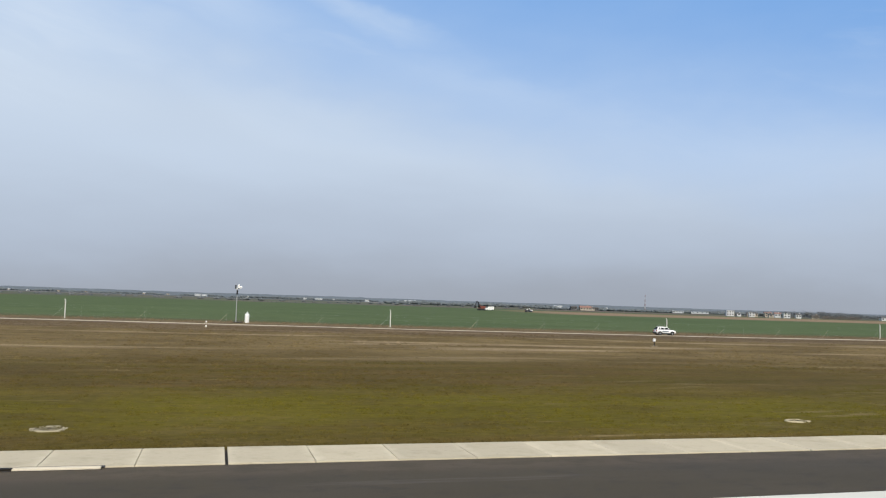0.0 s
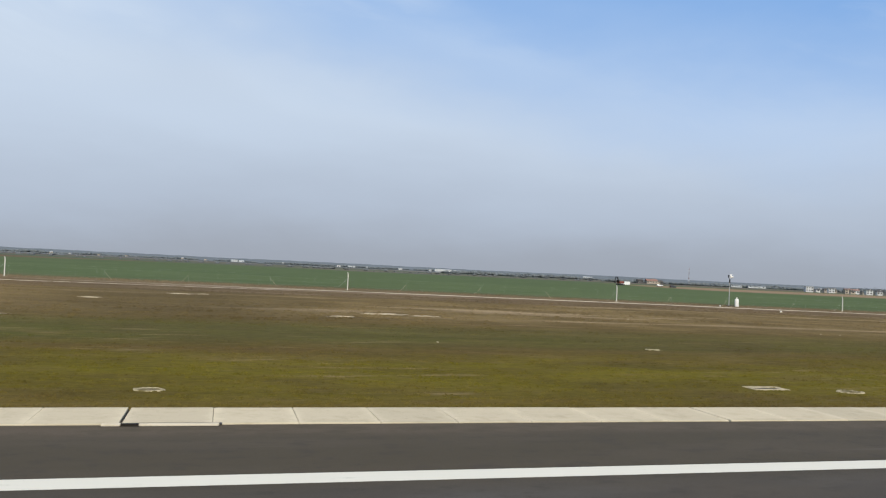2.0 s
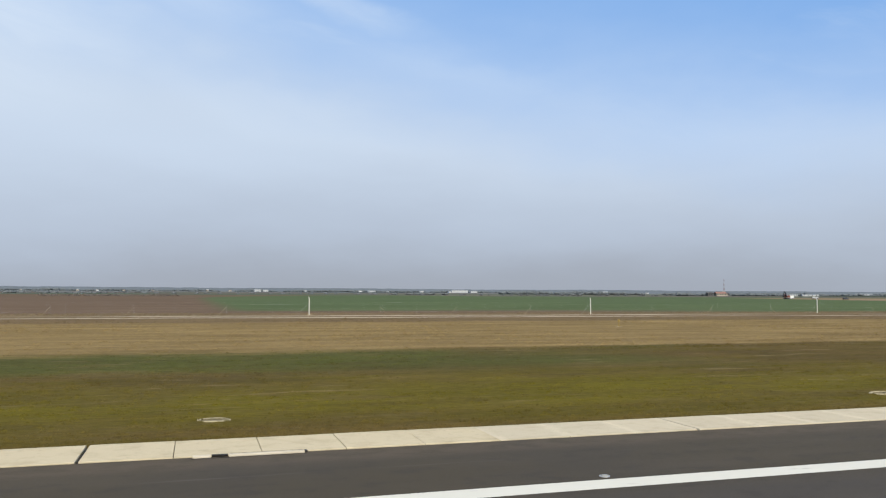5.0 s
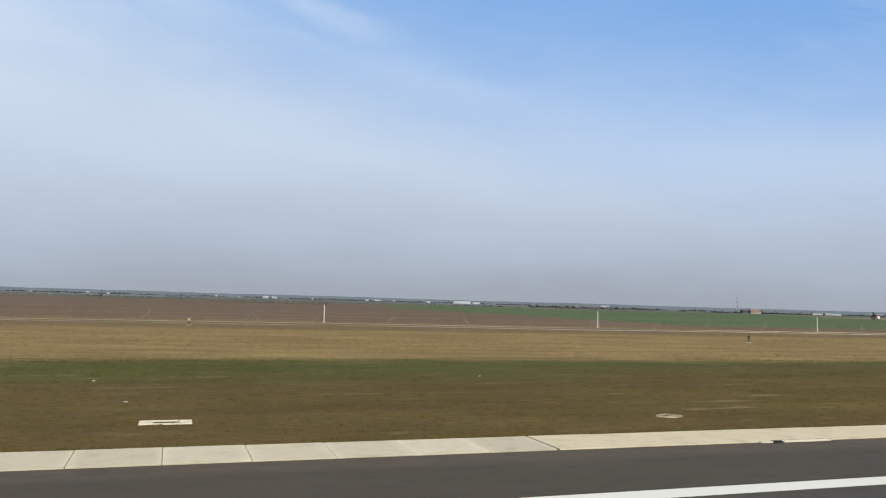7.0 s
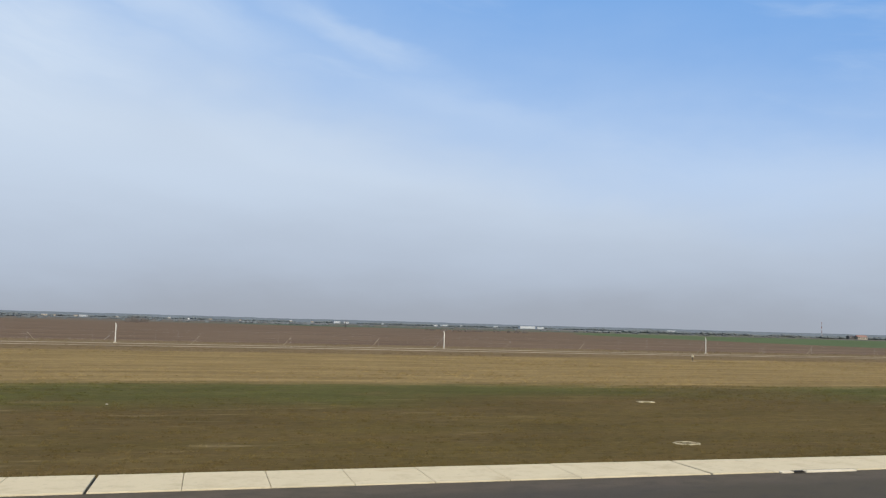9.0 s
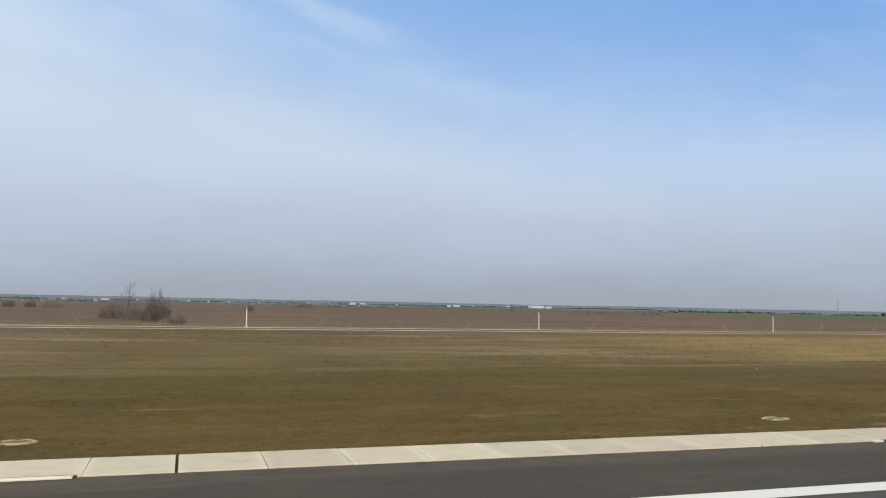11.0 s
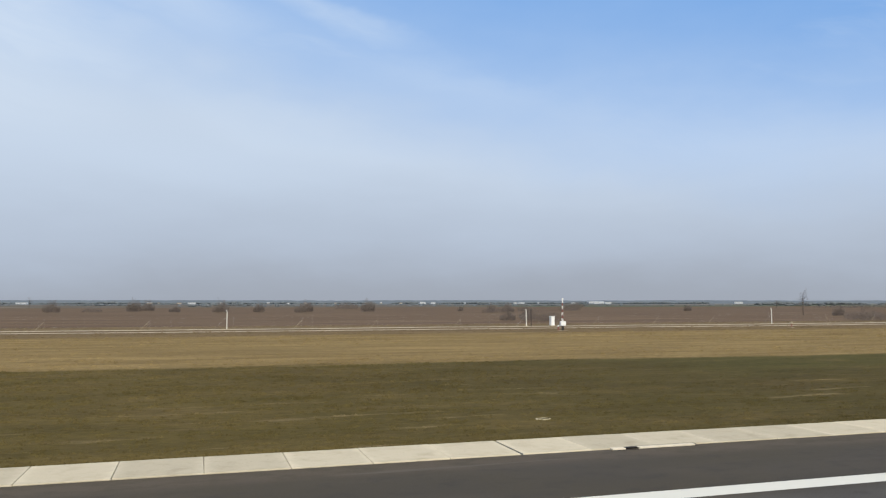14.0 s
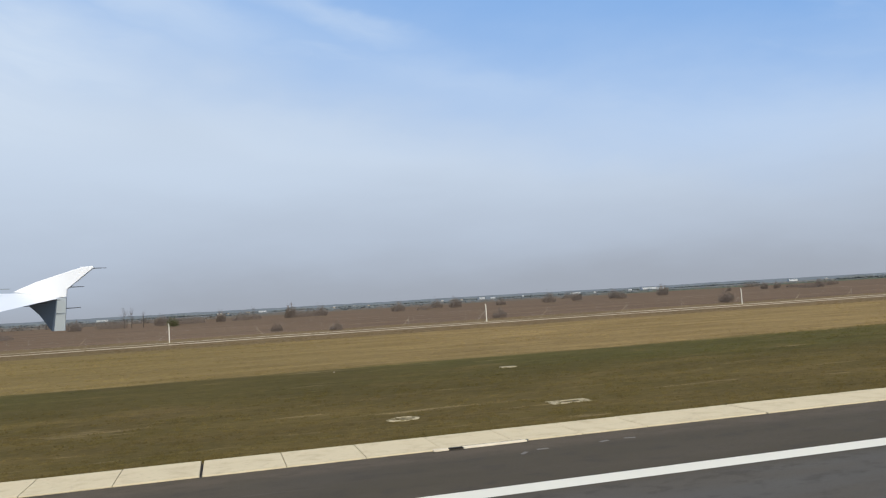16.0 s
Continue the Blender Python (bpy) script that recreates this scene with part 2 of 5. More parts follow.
    ruts = n.math("MULTIPLY", n.math("ADD", n.band(yr, 119.9, 121.5, 0.2), n.band(yr, 127.4, 129.2, 0.2)), worn)
    ruts = n.math("MULTIPLY", ruts, n.step(n.math("ADD", x, n.math("MULTIPLY", mid, 60)), -110, -165))
    ruts = n.math("MULTIPLY", ruts, n.math("SUBTRACT", 1.0, n.math("MULTIPLY", n.band(x, -600, -380, 40), 0.45)))
    whole = n.math("MULTIPLY", n.band(yr, 124.6, 127.4, 0.5), n.math("MULTIPLY", worn, n.step(n.math("ADD", x, n.math("MULTIPLY", mid, 60)), -160, -110)))
    near = n.mix(n.math("MULTIPLY", n.math("MAXIMUM", ruts, whole), 0.95), near, (0.55, 0.48, 0.38))
    near = n.mix(n.math("MULTIPLY", n.band(yw, 131.0, 142, 1.2), 0.85), near, n.mix(long1, (0.085, 0.064, 0.038), (0.19, 0.142, 0.085)))
    # fields
    crop = n.mix(n.step(n.noise(n.scaled(v, (0.3, 1, 1)), 0.05, 4), 0.35, 0.65), (0.071, 0.099, 0.044), (0.089, 0.118, 0.053))
    crop = n.mix(n.math("MULTIPLY", n.band(yy, 141, 152, 5), 0.5), crop, (0.10, 0.082, 0.046))
    soil = n.mix(n.step(n.noise(n.scaled(v, (0.2, 1, 1)), 0.08, 5), 0.3, 0.7), (0.108, 0.074, 0.049), (0.145, 0.103, 0.069))
    side = n.math("ADD", x, n.math("MULTIPLY", y, 0.02))
    side = n.math("ADD", side, n.math("MULTIPLY", n.step(y, 400, 1100), -330.0))
    field = n.mix(n.step(side, -322, -312), soil, crop)
    verge = n.math("MULTIPLY", n.step(yy, 168, 152), n.band(x, -420, -235, 40))
    field = n.mix(verge, field, soil)
    strip = n.math("MULTIPLY", n.band(y, 420, 620, 25), n.step(n.math("SUBTRACT", x, n.math("MULTIPLY", y, 0.16)), 20, 70))
    field = n.mix(strip, field, (0.24, 0.17, 0.11))
    patch = n.cells(n.scaled(v, (1.0, 2.4, 1.0)), 0.0016)
    px, py, pz = n.xyz(patch)
    far = n.mix(n.step(n.math("ADD", px, n.step(x, -100, -700, 0.0, 0.35)), 0.35, 0.5), (0.075, 0.098, 0.066), (0.118, 0.102, 0.084))
    far = n.mix(n.step(py, 0.7, 0.8), far, (0.17, 0.15, 0.115))
    # distance haze painted on: far fields turn blue-grey with growing y
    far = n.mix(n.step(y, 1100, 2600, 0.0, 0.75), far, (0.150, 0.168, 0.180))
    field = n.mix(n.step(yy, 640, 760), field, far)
    c = n.mix(n.step(yw, 139, 142), near, field)
    speck = n.math("ADD", n.math("MULTIPLY", n.step(clump, 0.3, 0.7), 0.5), n.math("ADD", n.math("MULTIPLY", fine, 0.25), n.math("MULTIPLY", n.step(long3, 0.25, 0.75), 0.36)))
    c = n.mix(1.0, c, n.mix(n.step(y, 150, 420), n.mix(speck, (0.56, 0.56, 0.57), (1.44, 1.43, 1.39)), n.mix(n.step(long3, 0.3, 0.7), (0.86, 0.86, 0.86), (1.14, 1.14, 1.14))), "MULTIPLY")
    if blade:
        tone = n.node("ShaderNodeNewGeometry").outputs["Random Per Island"]
        c = n.mix(1.0, c, n.mix(tone, (0.72, 0.74, 0.78), (0.93, 0.95, 0.99)), "MULTIPLY")
    n.put(b.inputs["Base Color"], c)
    if not blade:
        n.put(b.inputs["Normal"], n.bump(n.math("ADD", n.math("MULTIPLY", clump, 0.7), long2), 0.5, 0.09))
    return m


def asphalt_material():
    m, n, b = material("asphalt", 0.85, 0, 0.25)
    v = n.coords()
    x, y, z = n.xyz(v)
    fine = n.noise(v, 14, 6, 0.75)
    mid = n.noise(n.scaled(v, (0.25, 1, 1)), 0.5, 5, 0.6)
    spot = n.noise(n.scaled(v, (0.6, 1, 1)), 1.6, 5, 0.65)
    lane = n.step(y, 15.5, 17.2)
    inner = n.mix(n.step(x, -300, -650), (0.056, 0.048, 0.038), (0.078, 0.072, 0.062))
    inner = n.mix(n.math("MULTIPLY", n.step(n.noise(n.scaled(v, (0.4, 1, 1)), 0.35, 4), 0.5, 0.68), 0.4), inner, (0.092, 0.086, 0.074))
    c = n.mix(lane, inner, (0.058, 0.047, 0.029))
    c = n.mix(n.math("MULTIPLY", n.step(mid, 0.40, 0.70), 0.55), c, (0.074, 0.060, 0.041))
    c = n.mix(n.math("MULTIPLY", n.step(n.noise(v, 0.08, 3), 0.5, 0.7), 0.45), c, (0.047, 0.041, 0.034))
    c = n.mix(n.math("MULTIPLY", n.step(spot, 0.50, 0.66), 0.5), c, (0.040, 0.033, 0.026))
    c = n.mix(n.math("MULTIPLY", n.band(y, 21.4, 22.9, 0.5), n.step(spot, 0.35, 0.6, 0.1, 0.6)), c, (0.105, 0.080, 0.054))
    swirl = n.noise(n.scaled(v, (0.06, 1.0, 1), (0, 0, 0.15)), 0.9, 4)
    c = n.mix(n.math("MULTIPLY", n.step(swirl, 0.64, 0.72), 0.35), c, (0.125, 0.108, 0.088))
    c = n.mix(1.0, c, n.mix(fine, (0.78, 0.78, 0.78), (1.22, 1.22, 1.22)), "MULTIPLY")
    n.put(b.inputs["Base Color"], c)
    n.put(b.inputs["Normal"], n.bump(fine, 0.4, 0.006))
    return m


def concrete_material(name, base, stain, per_object=0.0, size=1.1, lo=0.45, hi=0.78, ends=False):
    m, n, b = material(name, 0.85, 0, 0.25)
    v = n.coords()
    r = n.node("ShaderNodeObjectInfo").outputs["Random"]
    vv = n.node("ShaderNodeVectorMath")
    vv.operation = "ADD"
    n.put(vv.inputs[0], v)
    comb = n.node("ShaderNodeCombineXYZ")
    n.put(comb.inputs[0], n.math("MULTIPLY", r, 91.0)), n.put(comb.inputs[1], n.math("MULTIPLY", r, 37.0))
    n.put(vv.inputs[1], comb.outputs[0])
    u = vv.outputs[0]
    c = n.mix(n.step(n.noise(u, size, 5, 0.65), lo, hi), base, stain)
    c = n.mix(n.math("MULTIPLY", n.step(n.noise(u, 5.0, 4), 0.58, 0.72), 0.25), c, (0.22, 0.19, 0.15))
    if ends:
        far_end = n.math("ADD", n.math("ABSOLUTE", n.xyz(v)[0]), n.math("MULTIPLY", n.math("SUBTRACT", n.noise(u, 2.2, 4, 0.6), 0.5), 1.1))
        c = n.mix(n.math("MULTIPLY", n.step(far_end, 0.85, 1.25), 0.6), c, (0.60, 0.53, 0.385))
        c = n.mix(n.math("MULTIPLY", n.step(n.noise(n.scaled(u, (0.5, 2.0, 1.0)), 2.0, 5, 0.7), 0.58, 0.70), 0.35), c, (0.30, 0.245, 0.15))
    k = n.math("ADD", 1 - per_object, n.math("MULTIPLY", r, 2 * per_object))
    k = n.math("MULTIPLY", k, n.math("ADD", 0.88, n.math("MULTIPLY", n.noise(u, 26, 5, 0.7), 0.24)))
    g = n.node("ShaderNodeCombineColor")
    for s in g.inputs:
        n.put(s, k)
    n.put(b.inputs["Base Color"], n.mix(1.0, c, g.outputs[0], "MULTIPLY"))
    n.put(b.inputs["Normal"], n.bump(n.noise(u, 30, 4), 0.3, 0.004))
    return m


def line_material():
    m, n, b = material("line_paint", 0.6, 0, 0.35)
    v = n.coords()
    worn = n.step(n.noise(n.scaled(v, (0.3, 1, 1)), 2.5, 6, 0.7), 0.60, 0.72)
    c = n.mix(n.math("MULTIPLY", worn, 0.5), (0.66, 0.64, 0.55), (0.32, 0.30, 0.25))
    c = n.mix(n.math("MULTIPLY", n.noise(v, 0.4, 3), 0.25), c, (0.5, 0.47, 0.39))
    n.put(b.inputs["Base Color"], c)
    return m


GROUND, BLADE, ASPHALT, LINE = ground_material(), ground_material("grass_blade", True), asphalt_material(), line_material()
SLAB = concrete_material("edge_concrete", (0.490, 0.428, 0.305), (0.40, 0.342, 0.236), 0.09, ends=True)
SLABREST = concrete_material("old_edge_concrete", (0.53, 0.455, 0.305), (0.42, 0.35, 0.225), 0.0)
PALE = concrete_material("pale_concrete", (0.62, 0.55, 0.42), (0.50, 0.43, 0.31), 0.1)
PIT = concrete_material("pit_concrete", (0.42, 0.36, 0.25), (0.22, 0.18, 0.11), 0.16)
GROWN = concrete_material("overgrown_concrete", (0.42, 0.36, 0.24), (0.115, 0.095, 0.035), 0.2, 2.2, 0.44, 0.62)
SILT = concrete_material("silted_lid", (0.150, 0.120, 0.050), (0.34, 0.285, 0.18), 0.25, 3.0, 0.46, 0.66)
# near-black for dirty gaps, and for the shade inside drain slots
DARK = grain("shadow_gap_dirt", (0.018, 0.015, 0.012), 0.3, 5)
IRON = grain("cast_iron", (0.055, 0.05, 0.045), 0.3, 12, 0.6, 0.6)
STEEL = grain("galvanised_steel", (0.42, 0.42, 0.40), 0.15, 6, 0.5, 0.5)
WHITE = grain("white_paint", (0.80, 0.79, 0.75), 0.06, 3, 0.5)
POST = grain("whitewashed_concrete", (0.58, 0.56, 0.50), 0.14, 4, 0.8)
RED = grain("red_paint", (0.24, 0.075, 0.06), 0.15, 3, 0.5)
ORANGE = grain("orange_paint", (0.22, 0.07, 0.05), 0.15, 2, 0.5)
YELLOW = grain("yellow_paint", (0.30, 0.21, 0.06), 0.15, 3, 0.5)
GREYBOX = grain("grey_paint", (0.3, 0.31, 0.31), 0.12, 3, 0.5)
RUBBER = grain("tyre_rubber", (0.02, 0.02, 0.02), 0.2, 10, 0.8)
ALLOY = grain("wheel_alloy", (0.35, 0.35, 0.36), 0.1, 10, 0.35, 0.8)
GLASS = grain("dark_car_glass", (0.012, 0.014, 0.016), 0.1, 4, 0.12, 0, 0, 0.25)
BLACK = grain("black_plastic", (0.025, 0.025, 0.027), 0.2, 6, 0.6)
LENS = grain("pale_lens", (0.32, 0.31, 0.27), 0.1, 10, 0.25)
CLEAR_LAMP = grain("headlamp", (0.55, 0.57, 0.6), 0.05, 5, 0.15)
RED_LAMP = grain("tail_lamp", (0.35, 0.02, 0.02), 0.1, 5, 0.25)
BLUE = grain("dark_mark", (0.04, 0.07, 0.11), 0.1, 5, 0.5)
CARWHITE = grain("white_car_paint", (0.78, 0.78, 0.76), 0.04, 2, 0.25, 0, 0, 0.5)
CARGREY = grain("dark_car_paint", (0.06, 0.065, 0.07), 0.1, 2, 0.3, 0, 0, 0.5)
# tower red and white, greyed in the base colour to stand for haze
HAZED_RED = grain("hazed_red_steel", (0.27, 0.18, 0.17), 0.1, 2, 0.7)
HAZED_WHITE = grain("hazed_white_steel", (0.42, 0.43, 0.44), 0.1, 2, 0.7)
SAND = grain("spilled_sand", (0.44, 0.37, 0.26), 0.35, 2.0, 0.95)
SCRUB = grain("tangled_scrub", (0.160, 0.138, 0.120), 0.2, 0.3, 0.95, per_island=0.12)
TWIG = grain("bare_twigs", (0.158, 0.130, 0.110), 0.25, 0.8, 0.9, per_island=0.25)
BARK = grain("bark", (0.07, 0.055, 0.043), 0.3, 6, 0.95)
BUSHGREEN = grain("budding_twigs", (0.07, 0.078, 0.03), 0.3, 0.8, 0.9, per_island=0.3)
# blue-grey distance haze is mixed into the next three base colours
FARWOOD = grain("haze_tinted_bare_wood", (0.118, 0.128, 0.130), 0.2, 0.06, 0.95, per_island=0.2)
FARTHEST = grain("haze_tinted_far_wood", (0.118, 0.134, 0.140), 0.2, 0.03, 0.95, per_island=0.15)
RIDGE = grain("haze_tinted_ridge", (0.110, 0.130, 0.150), 0.2, 0.012, 1.0)
TUFT = grain("grass_blades", (0.092, 0.075, 0.022), 0.4, 0.12, 0.9, per_island=0.3, spec=0.1)
DRYTUFT = grain("dry_grass_blades", (0.19, 0.145, 0.085), 0.4, 0.12, 0.9, per_island=0.25, spec=0.1)
PLASTER = grain("white_render", (0.56, 0.555, 0.54), 0.08, 0.4, 0.8)
CREAM = grain("cream_render", (0.40, 0.34, 0.27), 0.1, 0.4, 0.8)
TILE = grain("red_roof_tile", (0.25, 0.145, 0.115), 0.2, 0.5, 0.8)
DARKROOF = grain("dark_sheet_roof", (0.09, 0.085, 0.08), 0.2, 0.4, 0.7)
PANE = grain("window_glass", (0.03, 0.035, 0.04), 0.1, 1, 0.1, 0, 0, 0.6)
SHEET = grain("white_sheet_metal", (0.48, 0.49, 0.49), 0.06, 0.2, 0.5)
CHIP = grain("dusty_paint_chip", (0.15, 0.138, 0.125), 0.25, 9, 0.9)
STONE = grain("pale_stone", (0.40, 0.35, 0.265), 0.2, 6, 0.9)
WING = grain("wing_white_paint", (0.74, 0.76, 0.78), 0.04, 1.5, 0.3, 0, 0, 0.5)
# slate paint, darkened further to carry the shade under the wing
WINGSHADED = grain("wing_shaded_slate_paint", (0.17, 0.20, 0.23), 0.08, 1.5, 0.4, 0, 0, 0.5)
WINGGREY = grain("wing_grey_paint", (0.34, 0.38, 0.40), 0.08, 1.5, 0.4, 0, 0, 0.5)


# ---- building helpers ----
rng = random.Random(7)


def ease(x, a, b):
    u = min(max((x - a) / (b - a), 0.0), 1.0)
    return u * u * (3 - 2 * u)


def land(x, y):
    """Height of the ground: level by the runway, rising a little towards the fence."""
    rise = 0.62 * (1 - ease(x, -190, 10))
    return rise * min(max((y - 26.0) / 107.0, 0.0), 1.0)


def at(x, y, z=0.0, rz=0.0):
    return pose(K * x, K * y, K * z, 0, 0, rz)


def mesh_of(bm, name, mat):
    me = bpy.data.meshes.new(name)
    bm.to_mesh(me)
    bm.free()
    for m in (mat if isinstance(mat, (list, tuple)) else [mat]):
        me.materials.append(m)
    return me


def thing(name, label, category, m, group="", kind=""):
    """An Empty at the base of a thing, at the scale of the place."""
    ob = new(name)
    ob.matrix_basis = m @ Matrix.Scale(K, 4)
    ob.empty_display_size = 0.2
    return tagged(ob, label, category, group, kind)


def solid(name, bm, mat, label, category, m=None, group="", kind=""):
    """A thing that is one mesh."""
    ob = new(name, mesh_of(bm, name, mat))
    ob.matrix_basis = (m or Matrix()) @ Matrix.Scale(K, 4)
    return tagged(ob, label, category, group, kind)


def part(name, bm, mat, parent, label=""):
    ob = new(name, bm if isinstance(bm, bpy.types.Mesh) else mesh_of(bm, name, mat))
    ob.parent = parent
    return tagged(ob, label)


def smooth(bm):
    for f in bm.faces:
        f.smooth = True
    return bm


def box(bm, x0, x1, y0, y1, z0, z1, bevel=0.0):
    r = bmesh.ops.create_cube(bm, size=1.0, matrix=Matrix.LocRotScale(((x0 + x1) / 2, (y0 + y1) / 2, (z0 + z1) / 2), None, (x1 - x0, y1 - y0, z1 - z0)))
    if bevel:
        es = list({e for v in r["verts"] for e in v.link_edges})
        bmesh.ops.bevel(bm, geom=es, offset=bevel, segments=1, affect="EDGES")
    return bm


def cube(x0, x1, y0, y1, z0, z1, bevel=0.0):
    return box(bmesh.new(), x0, x1, y0, y1, z0, z1, bevel)


def tube(bm, a, b, r0, r1=None, sides=8):
    """A tapered rod from a to b."""
    a, b = Vector(a), Vector(b)
    r1 = r0 if r1 is None else r1
    q = (b - a).to_track_quat("Z", "Y")
    rings = []
    for p, r in ((a, r0), (b, r1)):
        rings.append([bm.verts.new(p + q @ Vector((r * math.cos(i * math.tau / sides), r * math.sin(i * math.tau / sides), 0))) for i in range(sides)])
    for i in range(sides):
        j = (i + 1) % sides
        bm.faces.new((rings[0][i], rings[0][j], rings[1][j], rings[1][i]))
    bm.faces.new(rings[0][::-1])
    bm.faces.new(rings[1])
    return bm


def rod(a, b, r0, r1=None, sides=8):
    return tube(bmesh.new(), a, b, r0, r1, sides)


def lathe(profile, sides=24):
    """A turned shape about z from (radius, height) pairs."""
    bm = bmesh.new()
    rings = [[bm.verts.new((r * math.cos(i * math.tau / sides), r * math.sin(i * math.tau / sides), z)) for i in range(sides)] for r, z in profile]
    for a, b in zip(rings, rings[1:]):
        for i in range(sides):
            j = (i + 1) % sides
            bm.faces.new((a[i], a[j], b[j], b[i]))
    bm.faces.new(rings[-1])
    bm.faces.new(rings[0][::-1])
    return bm


def prism(outline, y0, y1):
    """An outline in x and z, given a thickness in y."""
    bm = bmesh.new()
    a = [bm.verts.new((x, y0, z)) for x, z in outline]
    b = [bm.verts.new((x, y1, z)) for x, z in outline]
    n = len(outline)
    for i in range(n):
        j = (i + 1) % n
        bm.faces.new((a[i], a[j], b[j], b[i]))
    bm.faces.new(a[::-1])
    bm.faces.new(b)
    bmesh.ops.recalc_face_normals(bm, faces=bm.faces[:])
    return bm


def raw_mesh(name, verts, faces, mat):
    me = bpy.data.meshes.new(name)
    me.from_pydata(verts, [], faces)
    me.materials.append(mat)
    return me


# ---- the large structure ----
# ground: one sheet from horizon to horizon
xs = [-9000, -6000, -4000, -2600, -1800, -1400] + list(range(-1280, 300, 10)) + [340, 420, 600, 900, 1400, 2200, 3200, 4600, 6500, 9000]
ys = [-9000, -3000, -600, -200, -70, -36, -34, 25.0, 25.35, 27, 30, 34, 38, 43, 48, 53, 58, 64, 70, 77, 84, 92, 100, 108, 115, 119.5, 121.5, 123.8, 127.2, 129.5, 133,
      138, 143, 150, 165, 190, 230, 300, 420, 600, 900, 1400, 2200, 3400, 5200, 9000]
verts, faces = [], []
for x in xs:
    for y in ys:
        under = -34 <= y <= 25.0
        z = -0.12 if under else land(x, y) - 0.015
        if y > 27 and y < 1000:
            z += 0.05 * min((y - 26) / 20, 1.6) * noise.noise(Vector((x * 0.035, y * 0.07, 0.3)))
        verts.append((x, y, z))
ny = len(ys)
for i in range(len(xs) - 1):
    for j in range(ny - 1):
        a = i * ny + j
        faces.append((a, a + ny, a + ny + 1, a + 1))
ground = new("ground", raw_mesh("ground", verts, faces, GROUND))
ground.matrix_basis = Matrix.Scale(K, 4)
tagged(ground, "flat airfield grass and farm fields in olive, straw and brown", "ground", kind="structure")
for p in ground.data.polygons:
    p.use_smooth = True

EDGE_NEAR, EDGE_FAR = 22.85, 25.28      # the concrete strip along the shoulder
solid("runway", cube(-1700, 700, -33.9, EDGE_NEAR - 0.02, -0.11, 0.0), ASPHALT, "dark grey-brown asphalt runway and shoulder, lightly stained",
      "runway", kind="structure")
solid("runway_edge_line", cube(-1700, 700, 16.63, 17.42, -0.001, 0.004), LINE, "worn white painted runway edge line", "road marking", kind="structure")
bed = solid("edge_strip", cube(-1700, 700, EDGE_NEAR, EDGE_FAR - 0.01, -0.11, -0.045), DARK,
            "pale cream concrete slab strip between asphalt and grass", "pavement", kind="structure")

# ---- things beside the runway ----
# round concrete inspection pits every thirty metres, each with a drain inlet on the strip
def pit(m, label):
    e = thing("inspection_pit", label, "manhole", m, "inspection pits along the runway")
    ring = lathe([(0.60, -0.10), (0.61, 0.0), (0.58, 0.022), (0.46, 0.025), (0.43, 0.0)], 28)
    for v in ring.verts:
        k = 1 + 0.10 * noise.noise(v.co * 3.1)
        v.co.x, v.co.y = v.co.x * k, v.co.y * k
        v.co.z += 0.02 * noise.noise(v.co * 2.3 + Vector((4, 1, 0)))
    part("ring", smooth(ring), GROWN, e, "chipped concrete ring half grown over")
    lid = part("lid", lathe([(0.415, -0.02), (0.415, 0.008), (0.39, 0.016)], 28), SILT, e, "silted concrete lid with moss")
    part("lifting_eye", rod((-0.07, 0, 0.022), (0.07, 0, 0.022), 0.010, None, 6), IRON, lid)
    part("gap_ring", lathe([(0.44, 0.0), (0.44, 0.006), (0.415, 0.006)], 28), DARK, e, "dark dirt-filled gap")
    return e


def drain(m):
    e = thing("drain_inlet", "slotted drain inlet with a pale lip in the concrete strip", "drain", m, "drain inlets along the runway")
    part("lip", cube(0.66, 2.75, -0.19, 0.03, -0.05, 0.055, 0.012), PALE, e, "pale concrete lip")
    # solid block, coloured near-black as the slot's inner shade
    part("slot", cube(0.20, 0.64, -0.12, 0.04, 0.02, 0.05), DARK, e, "near-black block standing in for the shade of an open slot")
    part("end_block", cube(-0.30, 0.18, -0.16, 0.06, -0.02, 0.05, 0.01), PALE, e)
    part("crack", cube(0.66, 2.75, 0.033, 0.085, 0.02, 0.05), DARK, e, "dark open joint")
    # near-black outline along the front of the lip
    part("gutter_edge", cube(-0.36, 2.80, -0.25, -0.195, -0.02, 0.006), DARK, e, "dark gutter edge")
    part("frame", cube(2.76, 2.84, -0.10, 0.06, 0.02, 0.05), IRON, e, "rusty iron frame corner")
    return e


first_pit = pit(at(-86.0, 29.3, 0.0), "round pale concrete inspection pit set in the grass")
first_drain = drain(at(-86.3, EDGE_NEAR - 0.01, 0.0))
